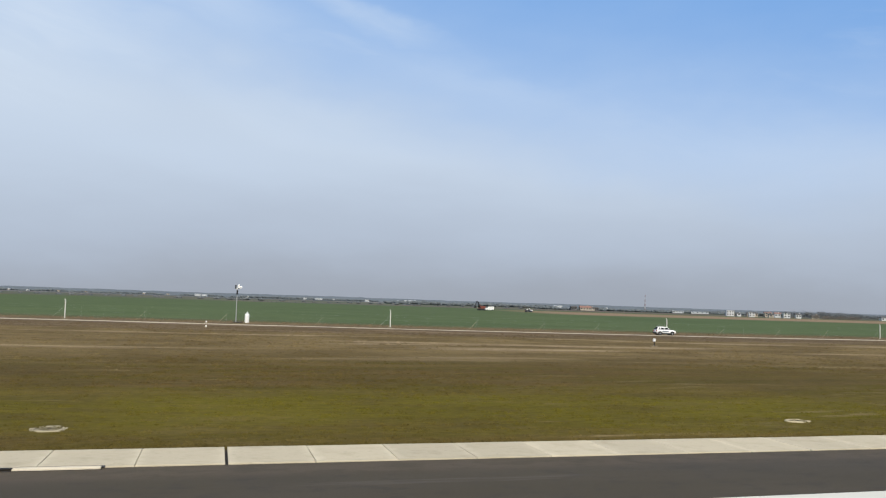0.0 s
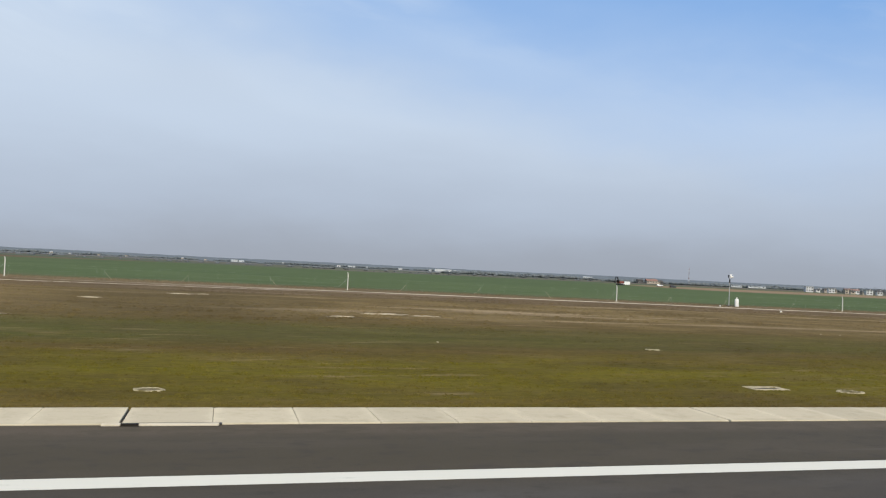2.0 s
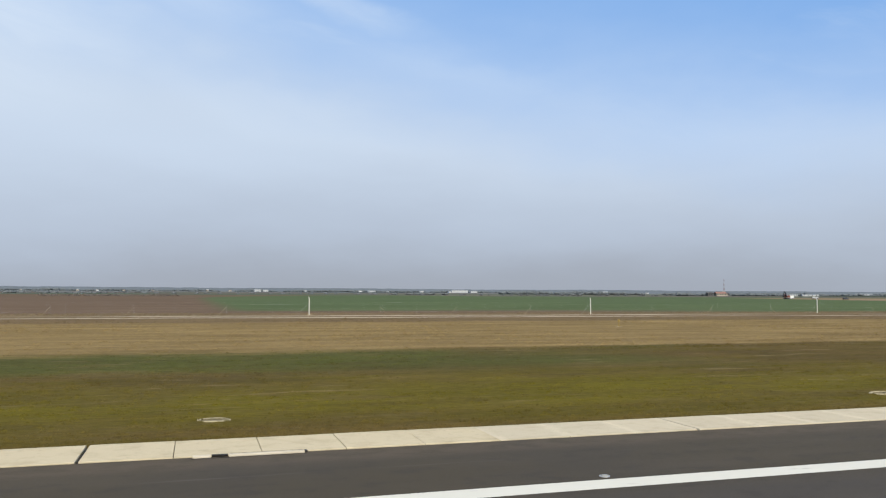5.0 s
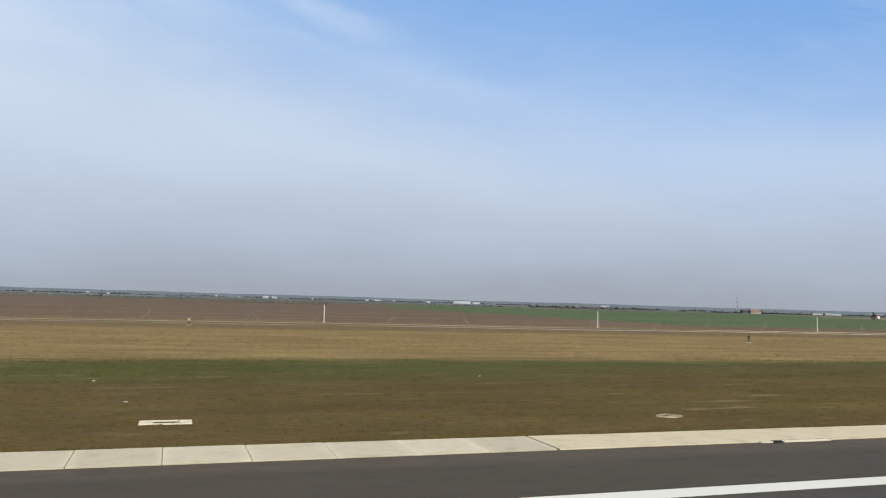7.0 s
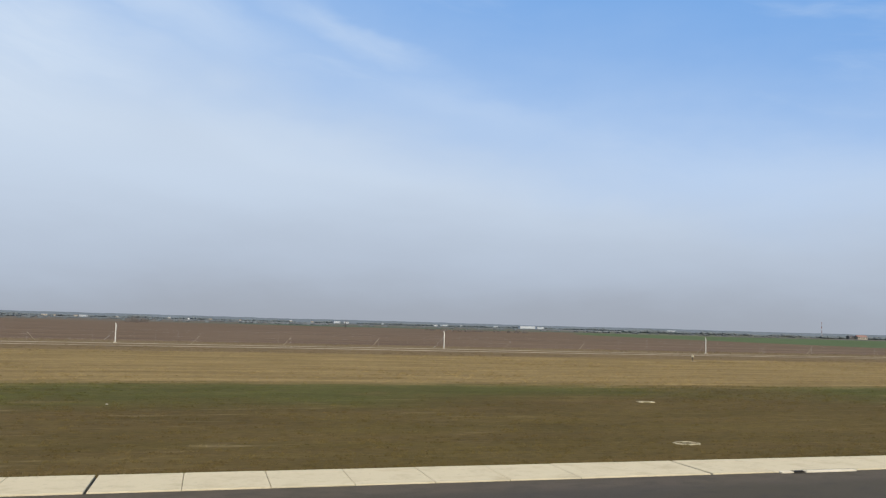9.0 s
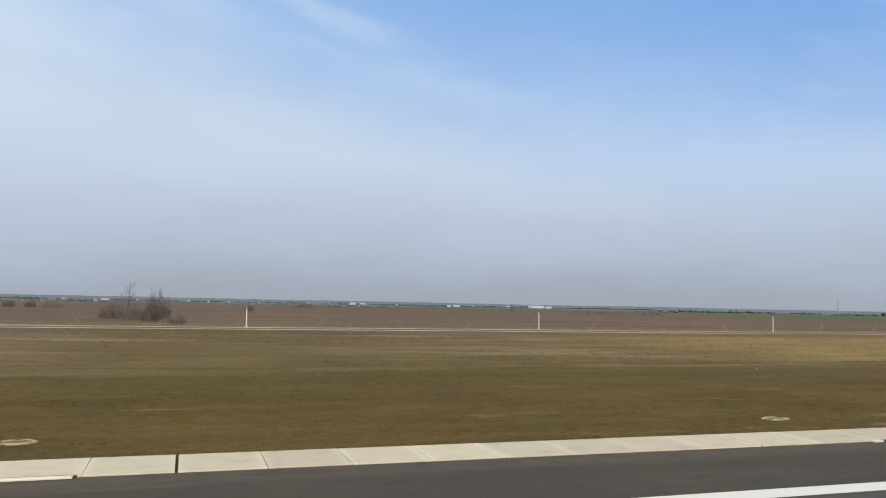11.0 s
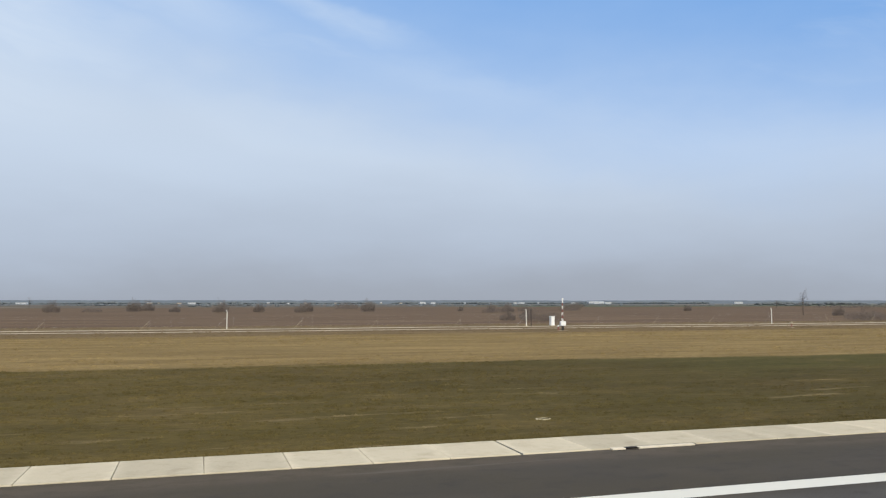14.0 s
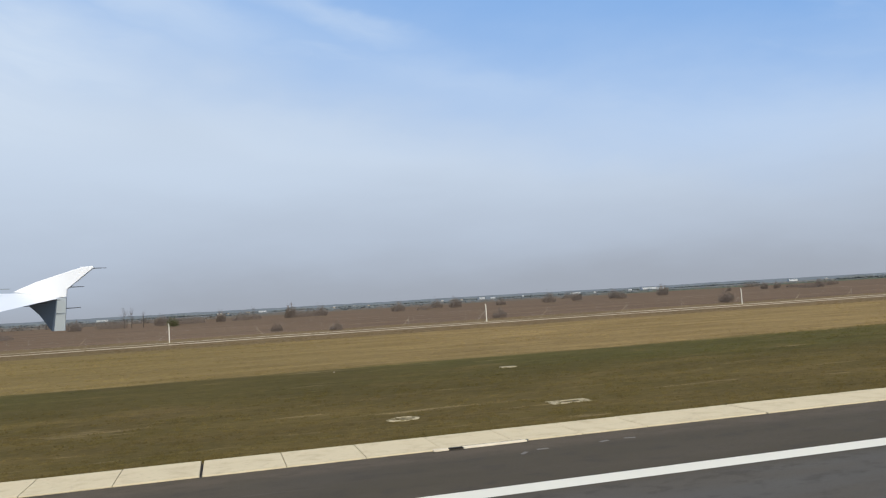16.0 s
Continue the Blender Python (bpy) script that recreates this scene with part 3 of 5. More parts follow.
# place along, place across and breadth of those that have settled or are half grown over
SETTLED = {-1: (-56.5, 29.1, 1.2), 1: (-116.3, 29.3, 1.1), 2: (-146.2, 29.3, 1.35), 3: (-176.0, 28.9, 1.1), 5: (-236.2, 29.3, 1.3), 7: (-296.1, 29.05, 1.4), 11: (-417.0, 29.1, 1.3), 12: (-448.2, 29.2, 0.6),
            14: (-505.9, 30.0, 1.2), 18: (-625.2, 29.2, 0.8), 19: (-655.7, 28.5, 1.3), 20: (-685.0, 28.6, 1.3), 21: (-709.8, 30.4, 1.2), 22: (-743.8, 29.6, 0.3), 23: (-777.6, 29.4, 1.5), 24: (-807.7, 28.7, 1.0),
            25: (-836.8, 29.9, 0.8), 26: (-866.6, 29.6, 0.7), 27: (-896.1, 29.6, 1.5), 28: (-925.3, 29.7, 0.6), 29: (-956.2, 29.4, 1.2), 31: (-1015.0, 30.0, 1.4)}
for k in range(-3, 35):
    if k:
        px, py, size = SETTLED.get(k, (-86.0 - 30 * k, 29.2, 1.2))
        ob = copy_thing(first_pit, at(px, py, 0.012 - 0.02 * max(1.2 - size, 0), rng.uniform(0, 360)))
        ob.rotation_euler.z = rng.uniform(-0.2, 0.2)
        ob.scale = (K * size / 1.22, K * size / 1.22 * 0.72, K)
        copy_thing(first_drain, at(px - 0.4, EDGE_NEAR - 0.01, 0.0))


# rectangular chambers
def chamber(m, reach, depth, mat):
    e = thing("drain_chamber", "rectangular pale concrete drain chamber with a dark slot, flush in grass", "drain chamber", m, "drain chambers in the grass")
    for y0, y1 in ((-0.48, -depth), (depth, 0.48)):
        part("rim", cube(-0.9, 0.9, y0, y1, -0.1, 0.03, 0.012), mat, e, "pale chipped concrete rim")
    for x0, x1 in ((-0.9, -reach), (reach, 0.9)):
        part("rim_end", cube(x0, x1, -depth, depth, -0.1, 0.028, 0.006), mat, e, "pale chipped concrete rim")
    # shallow floor, its near-black colour gives the shade of a deep slot
    part("slot_floor", cube(-reach, reach, -depth, depth, -0.1, 0.008), DARK, e, "near-black floor standing in for the shade in the slot")
    for k in range(3):
        part("grate_bar", cube(reach * (0.5 * k - 0.53), reach * (0.5 * k - 0.47), -depth, depth, 0.0, 0.016), IRON, e, "rusty iron bar")
    return e


for x, y, reach, depth, mat in ((-150.0, 30.15, 0.6, 0.22, PIT), (-437.4, 30.3, 0.42, 0.22, PALE), (-723.6, 30.3, 0.72, 0.33, PALE), (-1007.7, 30.3, 0.5, 0.2, GROWN)):
    chamber(at(x, y), reach, depth, mat)
first = solid("concrete_block", cube(-0.5, 0.5, -0.3, 0.3, -0.12, 0.05, 0.03), GROWN, "small flat weathered concrete block in the grass", "concrete block",
              at(-146.6, 45.6, land(-146, 45)), "concrete blocks in the grass")
for x, y in ((-242.9, 45.4), (-338.0, 45.0), (-528.5, 45.0), (-720.0, 45.0), (-909.4, 44.8), (-1004.3, 46.9)):
    copy_thing(first, at(x, y, land(x, y), rng.uniform(-10, 10)))

# flush edge lights on the shoulder
def edge_light(m):
    e = thing("inset_light", "low round inset runway light with a pale lens, on asphalt", "airfield light", m, "runway edge lights")
    part("base", lathe([(0.14, 0.0), (0.135, 0.012), (0.10, 0.02)], 20), STEEL, e)
    part("lens", cube(-0.09, 0.09, -0.05, 0.05, 0.015, 0.035, 0.008), LENS, e, "pale glass prism")
    return e


first = edge_light(at(-86.6, 17.75))
for k in range(-2, 18):
    if k:
        copy_thing(first, at(-86.6 - 57.55 * k + (17.3 if k > 14 else 11.3 if k > 7 else 0.0), 17.75))

# low marker posts out in the grass
def marker(m, label, mat, top):
    e = thing("marker_post", label, "marker post", m)
    part("base", cube(-0.4, 0.4, -0.3, 0.3, -0.1, 0.03, 0.01), PIT, e, "pale concrete pad")
    part("post", rod((0, 0, 0.05), (0, 0, 0.6), 0.07, 0.06, 10), mat, e)
    part("cap", rod((0, 0, 0.6), (0, 0, 0.95), 0.19, 0.15, 10), top, e)
    return e


for x, y, label, mat, top in ((-28.2, 88.2, "short dark marker post with a white cap on a pad", IRON, WHITE),
                              (-276.9, 86.9, "short weathered yellow marker post in dry grass", YELLOW, YELLOW),
                              (-364.7, 86.2, "short dark marker post in dry grass", IRON, IRON),
                              (-488.5, 99.3, "short grey marker post with a weathered cap in dry grass", IRON, PIT),
                              (-434.8, 113.5, "short dark marker post with a weathered cap by the track", IRON, PIT),
                              (-783.5, 111.5, "short red and white marker post by the track", RED, PIT)):
    marker(at(x, y, land(x, y)), label, mat, top)

# ---- the perimeter fence ----
PITCH = 51.54
def strain_post(m):
    e = thing("fence_post", "tall white concrete fence post with a bent top and slanting brace", "fence post", m, "perimeter fence posts")
    bm = bmesh.new()
    box(bm, -0.075, 0.075, -0.075, 0.075, -0.2, 2.55, 0.015)
    part("shaft", bm, POST, e)
    part("arm", prism([(-0.073, 2.55), (0.073, 2.55), (0.02, 2.80), (-0.08, 3.0), (-0.17, 2.96), (-0.10, 2.74)], -0.06, 0.06), POST, e)
    part("brace", rod((-0.10, 0, 1.9), (-1.9, 0, 0.0), 0.011, None, 6), STEEL, e)
    part("footing", cube(-0.3, 0.3, -0.3, 0.3, -0.2, 0.04, 0.03), PIT, e)
    return e


def line_post(m):
    e = thing("fence_line_post", "thin grey steel fence post with a slanting strut", "fence post", m, "thin fence posts")
    part("shaft", rod((0, 0, -0.2), (0, 0, 1.7), 0.007, None, 6), STEEL, e)
    part("strut", rod((-1.25, 0, 0.0), (-0.03, 0, 1.3), 0.019, None, 6), PIT, e, "pale slanting concrete strut")
    return e


OFF = (1.39, -0.66, -0.04, 1.22, 0.77, 0.6, 0.27, -0.55, -0.73, -0.66, -0.98, -1.63, -1.27, -0.61, 0.02, -0.06, -0.42, 0.39, 0.67, 1.06, 1.21)
fence_y = lambda n: 133.33 - 0.297 * n
post0 = strain_post(at(OFF[0], fence_y(0), land(0, 133)))
line0 = line_post(at(-PITCH / 4, fence_y(0), land(-13, 133)))
for n in range(-3, 24):
    x = -PITCH * n + (OFF[n] if 0 <= n < len(OFF) else 0)
    if n:
        copy_thing(post0, at(x, fence_y(n), land(x, 133)))
    for q in (1, 2, 3):
        if (n, q) != (0, 1):
            u = x - PITCH * q / 4 + rng.uniform(-1.5, 1.5)
            copy_thing(line0, at(u, fence_y(n + q / 4), land(u, 133), rng.choice((0, 0, 180))))
bm = bmesh.new()
for i in range(26):
    a, b = 150 - 52 * i, 98 - 52 * i
    for z in (0.5, 1.1, 1.7, 2.05):
        tube(bm, (a, 133.33 + 0.297 * a / PITCH, z + land(a, 133)), (b, 133.33 + 0.297 * b / PITCH, z + land(b, 133)), 0.0016, None, 3)
    for j in range(1, 17):
        u = a - 52 * j / 17 + rng.uniform(-0.2, 0.2)
        y = 133.33 + 0.297 * u / PITCH
        tube(bm, (u, y, land(u, 133) - 0.1), (u + rng.uniform(-0.04, 0.04), y, land(u, 133) + 2.0), 0.0025, None, 4)
solid("fence_wire", bm, STEEL, "thin grey wire strands and stakes of the perimeter fence", "wire fence", kind="stuff")


# ---- instruments by the fence ----
x, y = -77.7, 134.6
z = land(x, y)
e = thing("weather_mast", "tall grey steel mast with white sensors on top by the fence", "mast", at(x, y, z - 0.1))
part("pole", rod((0, 0, 0), (-0.02, 0, 5.6), 0.10, 0.07, 10), STEEL, e)
part("collar", rod((0, 0, 4.7), (0, 0, 5.4), 0.13, 0.13, 10), BLACK, e, "black collar")
part("crossarm", rod((-0.35, 0, 5.65), (0.55, 0, 5.65), 0.05), STEEL, e)
part("sensor", rod((-0.28, 0, 5.65), (-0.28, 0, 6.25), 0.10, 0.12, 10), BLACK, e, "dark sensor housing")
part("sensor", cube(0.02, 0.36, -0.15, 0.15, 5.7, 6.35, 0.05), WHITE, e, "white sensor housing")
part("sensor", rod((0.38, 0, 5.95), (0.72, 0, 5.85), 0.15, 0.15, 12), WHITE, e, "white round sensor head")
part("lightning_rod", rod((-0.15, 0, 5.65), (-0.15, 0, 6.6), 0.03, 0.015, 6), STEEL, e)
part("footing", cube(-0.5, 1.1, -0.4, 0.4, -0.1, 0.25, 0.04), BLACK, e, "dark plinth")
x = -75.95
e = thing("equipment_tank", "white upright equipment cabinet with a domed top by the fence", "cabinet", at(x, y, land(x, y) - 0.05))
part("body", smooth(lathe([(0.36, 0.0), (0.37, 0.05), (0.37, 1.35), (0.33, 1.5), (0.18, 1.58)], 20)), WHITE, e)
part("vent", rod((0, 0, 1.55), (0, 0, 1.85), 0.09, 0.12, 10), WHITE, e)
part("plinth", cube(-0.5, 0.5, -0.5, 0.5, -0.15, 0.04), PIT, e)
part("door", cube(-0.2, 0.2, -0.39, -0.34, 0.2, 1.2, 0.01), WHITE, e)

x, y = -827.0, 110.0
z = land(x, y)
e = thing("banded_mast", "red and white banded lattice mast with a white control box", "mast", at(x, y, z - 0.05))
for i in range(8):
    mat = WHITE if i % 2 else RED
    bm = bmesh.new()
    h0, h1 = 0.9 + i * 0.48, 0.9 + (i + 1) * 0.48
    r0, r1 = 0.125 - i * 0.008, 0.125 - (i + 1) * 0.008
    legs = [(math.cos(a), math.sin(a)) for a in (0.5, 2.6, 4.7)]
    for j, (c, s) in enumerate(legs):
        tube(bm, (c * r0, s * r0, h0), (c * r1, s * r1, h1), 0.035, None, 6)
        c2, s2 = legs[(j + 1) % 3]
        tube(bm, (c * r0, s * r0, h0), (c2 * r1, s2 * r1, h1), 0.02, None, 4)
        tube(bm, (c * r1, s * r1, h1), (c2 * r1, s2 * r1, h1), 0.02, None, 4)
    part("mast_section", bm, mat, e, "white lattice section" if i % 2 else "red lattice section")
part("lamp", rod((0, 0, 4.74), (0, 0, 4.95), 0.14, 0.12, 10), WHITE, e, "white lamp housing")
part("stem", rod((0, 0, -0.1), (0, 0, 0.9), 0.2, 0.17, 8), IRON, e)
part("control_box", cube(-0.42, 0.42, -0.3, 0.2, 0.75, 1.45, 0.03), WHITE, e, "white control box")
part("side_box", cube(-0.86, -0.70, -0.2, 0.0, 0.0, 0.62, 0.03), RED, e, "red and white marker stub")
part("side_box_top", cube(-0.87, -0.69, -0.21, 0.01, 0.62, 0.9, 0.03), WHITE, e, "white cap")
part("footing", cube(-0.9, 0.7, -0.5, 0.5, -0.15, 0.05, 0.03), PIT, e)
x, y = -820.4, 128.0
e = thing("equipment_cabinet", "white metal equipment cabinet on a plinth beside the track", "cabinet", at(x, y, land(x, y)))
part("body", cube(-0.33, 0.33, -0.4, 0.4, 0.12, 1.66, 0.02), WHITE, e)
part("roof", cube(-0.38, 0.38, -0.46, 0.46, 1.66, 1.74, 0.02), WHITE, e)
part("door", cube(-0.29, 0.29, -0.425, -0.40, 0.2, 1.58, 0.008), WHITE, e)
part("handle", cube(0.2, 0.25, -0.45, -0.425, 0.85, 1.05), BLACK, e)
part("plinth", cube(-0.5, 0.5, -0.48, 0.48, -0.1, 0.12), PIT, e)


# ---- vehicles ----
def car(m, paint, label, mark=None, group=""):
    """A high estate car, nose towards +x."""
    e = thing("car", label, "car", m, group)
    side = [(-2.05, 0.38), (-2.1, 0.62), (-2.08, 0.98), (-1.98, 1.08), (1.05, 1.10), (1.75, 1.02), (2.08, 0.88), (2.14, 0.62), (2.1, 0.36)]
    shell = prism(side, -0.88, 0.88)
    bmesh.ops.bevel(shell, geom=shell.edges[:], offset=0.06, segments=2, affect="EDGES")
    body = part("body", smooth(shell), paint, e)
    cabin = bmesh.new()
    lo = [(-2.0, 1.06), (1.0, 1.08)]
    hi = [(-1.62, 1.58), (-1.2, 1.64), (0.0, 1.63), (0.32, 1.55)]
    ring_lo = [cabin.verts.new((x, s * 0.84, z)) for s in (-1, 1) for x, z in lo]
    ring_hi = [cabin.verts.new((x, s * 0.64, z)) for s in (-1, 1) for x, z in hi]
    a, b = ring_lo[:2], ring_lo[2:]
    c, d = ring_hi[:4], ring_hi[4:]
    cabin.faces.new((a[0], a[1], c[3], c[2], c[1], c[0]))
    cabin.faces.new((b[1], b[0], d[0], d[1], d[2], d[3]))
    cabin.faces.new((a[0], c[0], d[0], b[0]))
    cabin.faces.new((a[1], b[1], d[3], c[3]))
    for i in range(3):
        cabin.faces.new((c[i], c[i + 1], d[i + 1], d[i]))
    bmesh.ops.recalc_face_normals(cabin, faces=cabin.faces[:])
    part("roof", cabin, paint, e)
    for s in (-1, 1):
        for x0, x1, t0, t1 in ((-1.72, -1.32, -1.5, -1.3), (-1.2, -0.42, -1.13, -0.46), (-0.3, 0.72, -0.34, 0.2)):
            bm = bmesh.new()
            q = [bm.verts.new(p) for p in ((x0, s * 0.845, 1.13), (x1, s * 0.845, 1.13), (t1, s * 0.695, 1.50), (t0, s * 0.695, 1.50))]
            bm.faces.new(q)
            bmesh.ops.solidify(bm, geom=bm.faces[:], thickness=0.012)
            part("side_window", bm, GLASS, e, "dark side window")
        part("door_handle", cube(-0.28, -0.10, s * 0.885 - 0.012, s * 0.885 + 0.012, 0.98, 1.01), BLACK, e)
        part("sill", cube(-1.3, 1.3, s * 0.87 - 0.03, s * 0.87 + 0.03, 0.30, 0.45, 0.01), BLACK, e, "black sill")
        part("mirror", cube(0.62, 0.8, s * 0.98 - 0.1, s * 0.98 + 0.1, 1.08, 1.24, 0.03), BLACK, e)
        part("roof_rail", rod((-1.4, s * 0.6, 1.68), (0.1, s * 0.6, 1.68), 0.025, None, 6), STEEL, e)
        part("headlight", cube(2.0, 2.13, s * 0.66 - 0.17, s * 0.66 + 0.17, 0.74, 0.90, 0.02), CLEAR_LAMP, e, "clear headlight")
        part("taillight", cube(-2.12, -2.0, s * 0.74 - 0.1, s * 0.74 + 0.1, 0.72, 1.04, 0.02), RED_LAMP, e, "red taillight")
        if mark:
            part("stripe", cube(-0.9, 0.5, s * 0.883 - 0.004, s * 0.883 + 0.004, 0.66, 0.84), mark, e, "dark marking bar on the door")
        for x in (-1.33, 1.33):
            arch = prism([(x + 0.46 * math.cos(a * math.pi / 8), 0.36 + 0.46 * math.sin(a * math.pi / 8)) for a in range(9)], s * 0.87 - 0.02, s * 0.87 + 0.02)
            part("wheel_arch", arch, BLACK, e, "black plastic wheel arch")
            w = part("wheel", lathe([(0.34, -0.12), (0.37, -0.07), (0.37, 0.07), (0.34, 0.12)], 20), RUBBER, e, "black tyre and alloy wheel")
            w.matrix_basis = pose(x, s * 0.82, 0.36, 90, 0, 0)
            part("rim", lathe([(0.18, -0.135), (0.18, 0.135)], 14), ALLOY, w, "grey alloy rim")
    for n, p in (("windscreen", ((1.0, -0.72, 1.10), (1.0, 0.72, 1.10), (0.36, 0.58, 1.53), (0.36, -0.58, 1.53))),
                 ("rear_window", ((-2.02, 0.70, 1.12), (-2.02, -0.70, 1.12), (-1.66, -0.56, 1.54), (-1.66, 0.56, 1.54)))):
        bm = bmesh.new()
        bm.faces.new([bm.verts.new(Vector(q) + Vector((0.02 if n == "windscreen" else -0.015, 0, 0.01))) for q in p])
        bmesh.ops.solidify(bm, geom=bm.faces[:], thickness=0.012)
        part(n, bm, GLASS, e, "dark glass")
    part("front_bumper", cube(1.95, 2.2, -0.84, 0.84, 0.30, 0.55, 0.04), BLACK, e, "black bumper")
    part("rear_bumper", cube(-2.2, -1.95, -0.84, 0.84, 0.30, 0.58, 0.04), BLACK, e, "black bumper")
    return e


service_car = car(at(-2.6, 127.6, land(-3, 127) - 0.02, -8), CARWHITE, "white sport utility car with dark windows on the perimeter track", BLUE)
service_car.scale = (K * 0.87, K * 0.9, K * 0.92)
car(at(117, 486, 0.55, -20), CARWHITE, "distant white estate car beyond the green field", None, "cars beyond the field")
car(at(95.4, 434.5, 0.5, 10), CARGREY, "distant dark grey estate car at the field edge", None, "cars beyond the field")

e = thing("excavator", "red tracked excavator with a raised dark boom in the field", "excavator", at(78.5, 471, 0.5, 200))
for s in (-1, 1):
    part("track", prism([(-2.2, 0.1), (-1.9, 0.0), (1.9, 0.0), (2.2, 0.1), (2.3, 0.5), (2.0, 0.9), (-2.0, 0.9), (-2.3, 0.5)], s * 1.2 - 0.3, s * 1.2 + 0.3), BLACK, e, "dark crawler track")
part("house", cube(-2.4, 1.2, -1.3, 1.3, 1.1, 2.6, 0.15), ORANGE, e)
cab = part("cab", cube(0.2, 1.7, -1.3, -0.1, 1.1, 3.3, 0.1), ORANGE, e, "orange-red cab")
part("cab_window", cube(0.4, 1.72, -1.32, -0.08, 2.1, 3.1), GLASS, cab, "dark cab glass")
part("boom", prism([(1.0, 1.6), (1.5, 1.6), (3.2, 4.8), (4.4, 5.2), (4.2, 5.6), (2.8, 5.2)], 0.1, 0.6), BLACK, e, "dark boom")
part("dipper", prism([(4.0, 5.5), (4.5, 5.4), (5.4, 2.6), (5.0, 2.5)], 0.15, 0.5), BLACK, e, "dark dipper arm")
part("bucket", prism([(4.8, 2.7), (5.6, 2.6), (5.7, 1.6), (5.0, 1.4), (4.6, 2.0)], -0.2, 0.9), IRON, e)
e = thing("van", "distant white panel van beside the red excavator", "van", at(85.5, 476, 0.5, 190))
part("body", prism([(-2.8, 0.4), (-2.8, 2.4), (-2.6, 2.55), (1.3, 2.5), (2.0, 1.6), (2.8, 1.3), (2.9, 0.4)], -1.0, 1.0), WHITE, e)
part("windscreen", prism([(1.40, 2.35), (1.46, 2.38), (2.08, 1.62), (2.02, 1.58)], -0.85, 0.85), GLASS, e, "dark glass")
for x in (-1.8, 1.9):
    for s in (-1, 1):
        w = part("wheel", lathe([(0.36, -0.12), (0.36, 0.12)], 14), RUBBER, e)
        w.matrix_basis = pose(x, s * 0.92, 0.37, 90, 0, 0)


# ---- houses and works in the distance ----
def house(m, w, d, h, wall, roof_mat, label, floors=2, bays=3, gable=2.5, category="house"):
    e = thing("house" if category == "house" else "shed", label, category, m)
    part("wall", cube(-w / 2, w / 2, -d / 2, d / 2, -0.5, h), wall, e)
    if gable > 0.3:
        bm = prism([(-d / 2 - 0.4, h), (d / 2 + 0.4, h), (0, h + gable)], -w / 2 - 0.4, w / 2 + 0.4)
        bm.transform(Matrix.Rotation(radians(90), 4, "Z"))
        roof = part("roof", bm, roof_mat, e)
        if category == "house":
            part("chimney", cube(w * 0.2, w * 0.2 + 0.7, -0.3, 0.4, h + gable * 0.4, h + gable + 0.7), wall, roof)
    else:
        part("roof", cube(-w / 2 - 0.2, w / 2 + 0.2, -d / 2 - 0.2, d / 2 + 0.2, h, h + 0.35), roof_mat, e)
    for i in range(floors):
        for j in range(bays):
            cx, cz = -w / 2 + w * (j + 0.5) / bays, h * (i + 0.55) / floors
            ww, wh = min(1.6, w / bays * 0.5), min(1.5, h / floors * 0.5)
            win = part("window", cube(cx - ww / 2, cx + ww / 2, -d / 2 - 0.05, -d / 2 - 0.003, cz - wh / 2, cz + wh / 2), PANE, e, "dark window")
            part("frame", cube(cx - ww / 2 - 0.08, cx + ww / 2 + 0.08, -d / 2 - 0.07, -d / 2 - 0.003, cz - wh / 2 - 0.1, cz - wh / 2), WHITE, win)
    return e


g = 0.6
farmstead = (
        (398, 979, -12, 15, 10, 3.2, CREAM, TILE, "distant house with a red tiled roof", 1, 4, 2.6),
        (384, 985, -12, 8, 8, 3.4, DARKROOF, DARKROOF, "small dark outbuilding beside the red-roofed house", 1, 2, 1.6),
        (412, 990, -10, 9, 8, 2.6, CREAM, DARKROOF, "low distant farm building with a dark roof", 1, 3, 2.0),
        (424, 1000, -10, 7, 8, 2.8, DARKROOF, DARKROOF, "small distant barn with a dark roof", 1, 2, 1.8))
village = (
        (438, 720, -25, 7.5, 8, 5.2, PLASTER, SHEET, "white flat-roofed house with large dark windows", 2, 3, 0),
        (451, 735, -25, 5, 7, 2.8, CREAM, DARKROOF, "small cream annex with a dark roof", 1, 2, 1.2),
        (452, 703, -28, 6.0, 7, 4.2, PLASTER, DARKROOF, "white two-storey house with a dark roof", 2, 2, 0),
        (470, 730, -28, 6, 8, 2.8, CREAM, DARKROOF, "low house with a grey roof", 1, 3, 1.6),
        (461.5, 690, -28, 6.5, 8, 4.2, CREAM, TILE, "cream two-storey house under a red roof", 2, 2, 0.8),
        (474, 680, -28, 6, 8, 2.2, CREAM, DARKROOF, "small low brown brick outbuilding", 1, 2, 1.2),
        (458, 658, -28, 6.0, 7, 4.6, PLASTER, DARKROOF, "white two-storey house beyond the fields", 2, 2, 0.4))
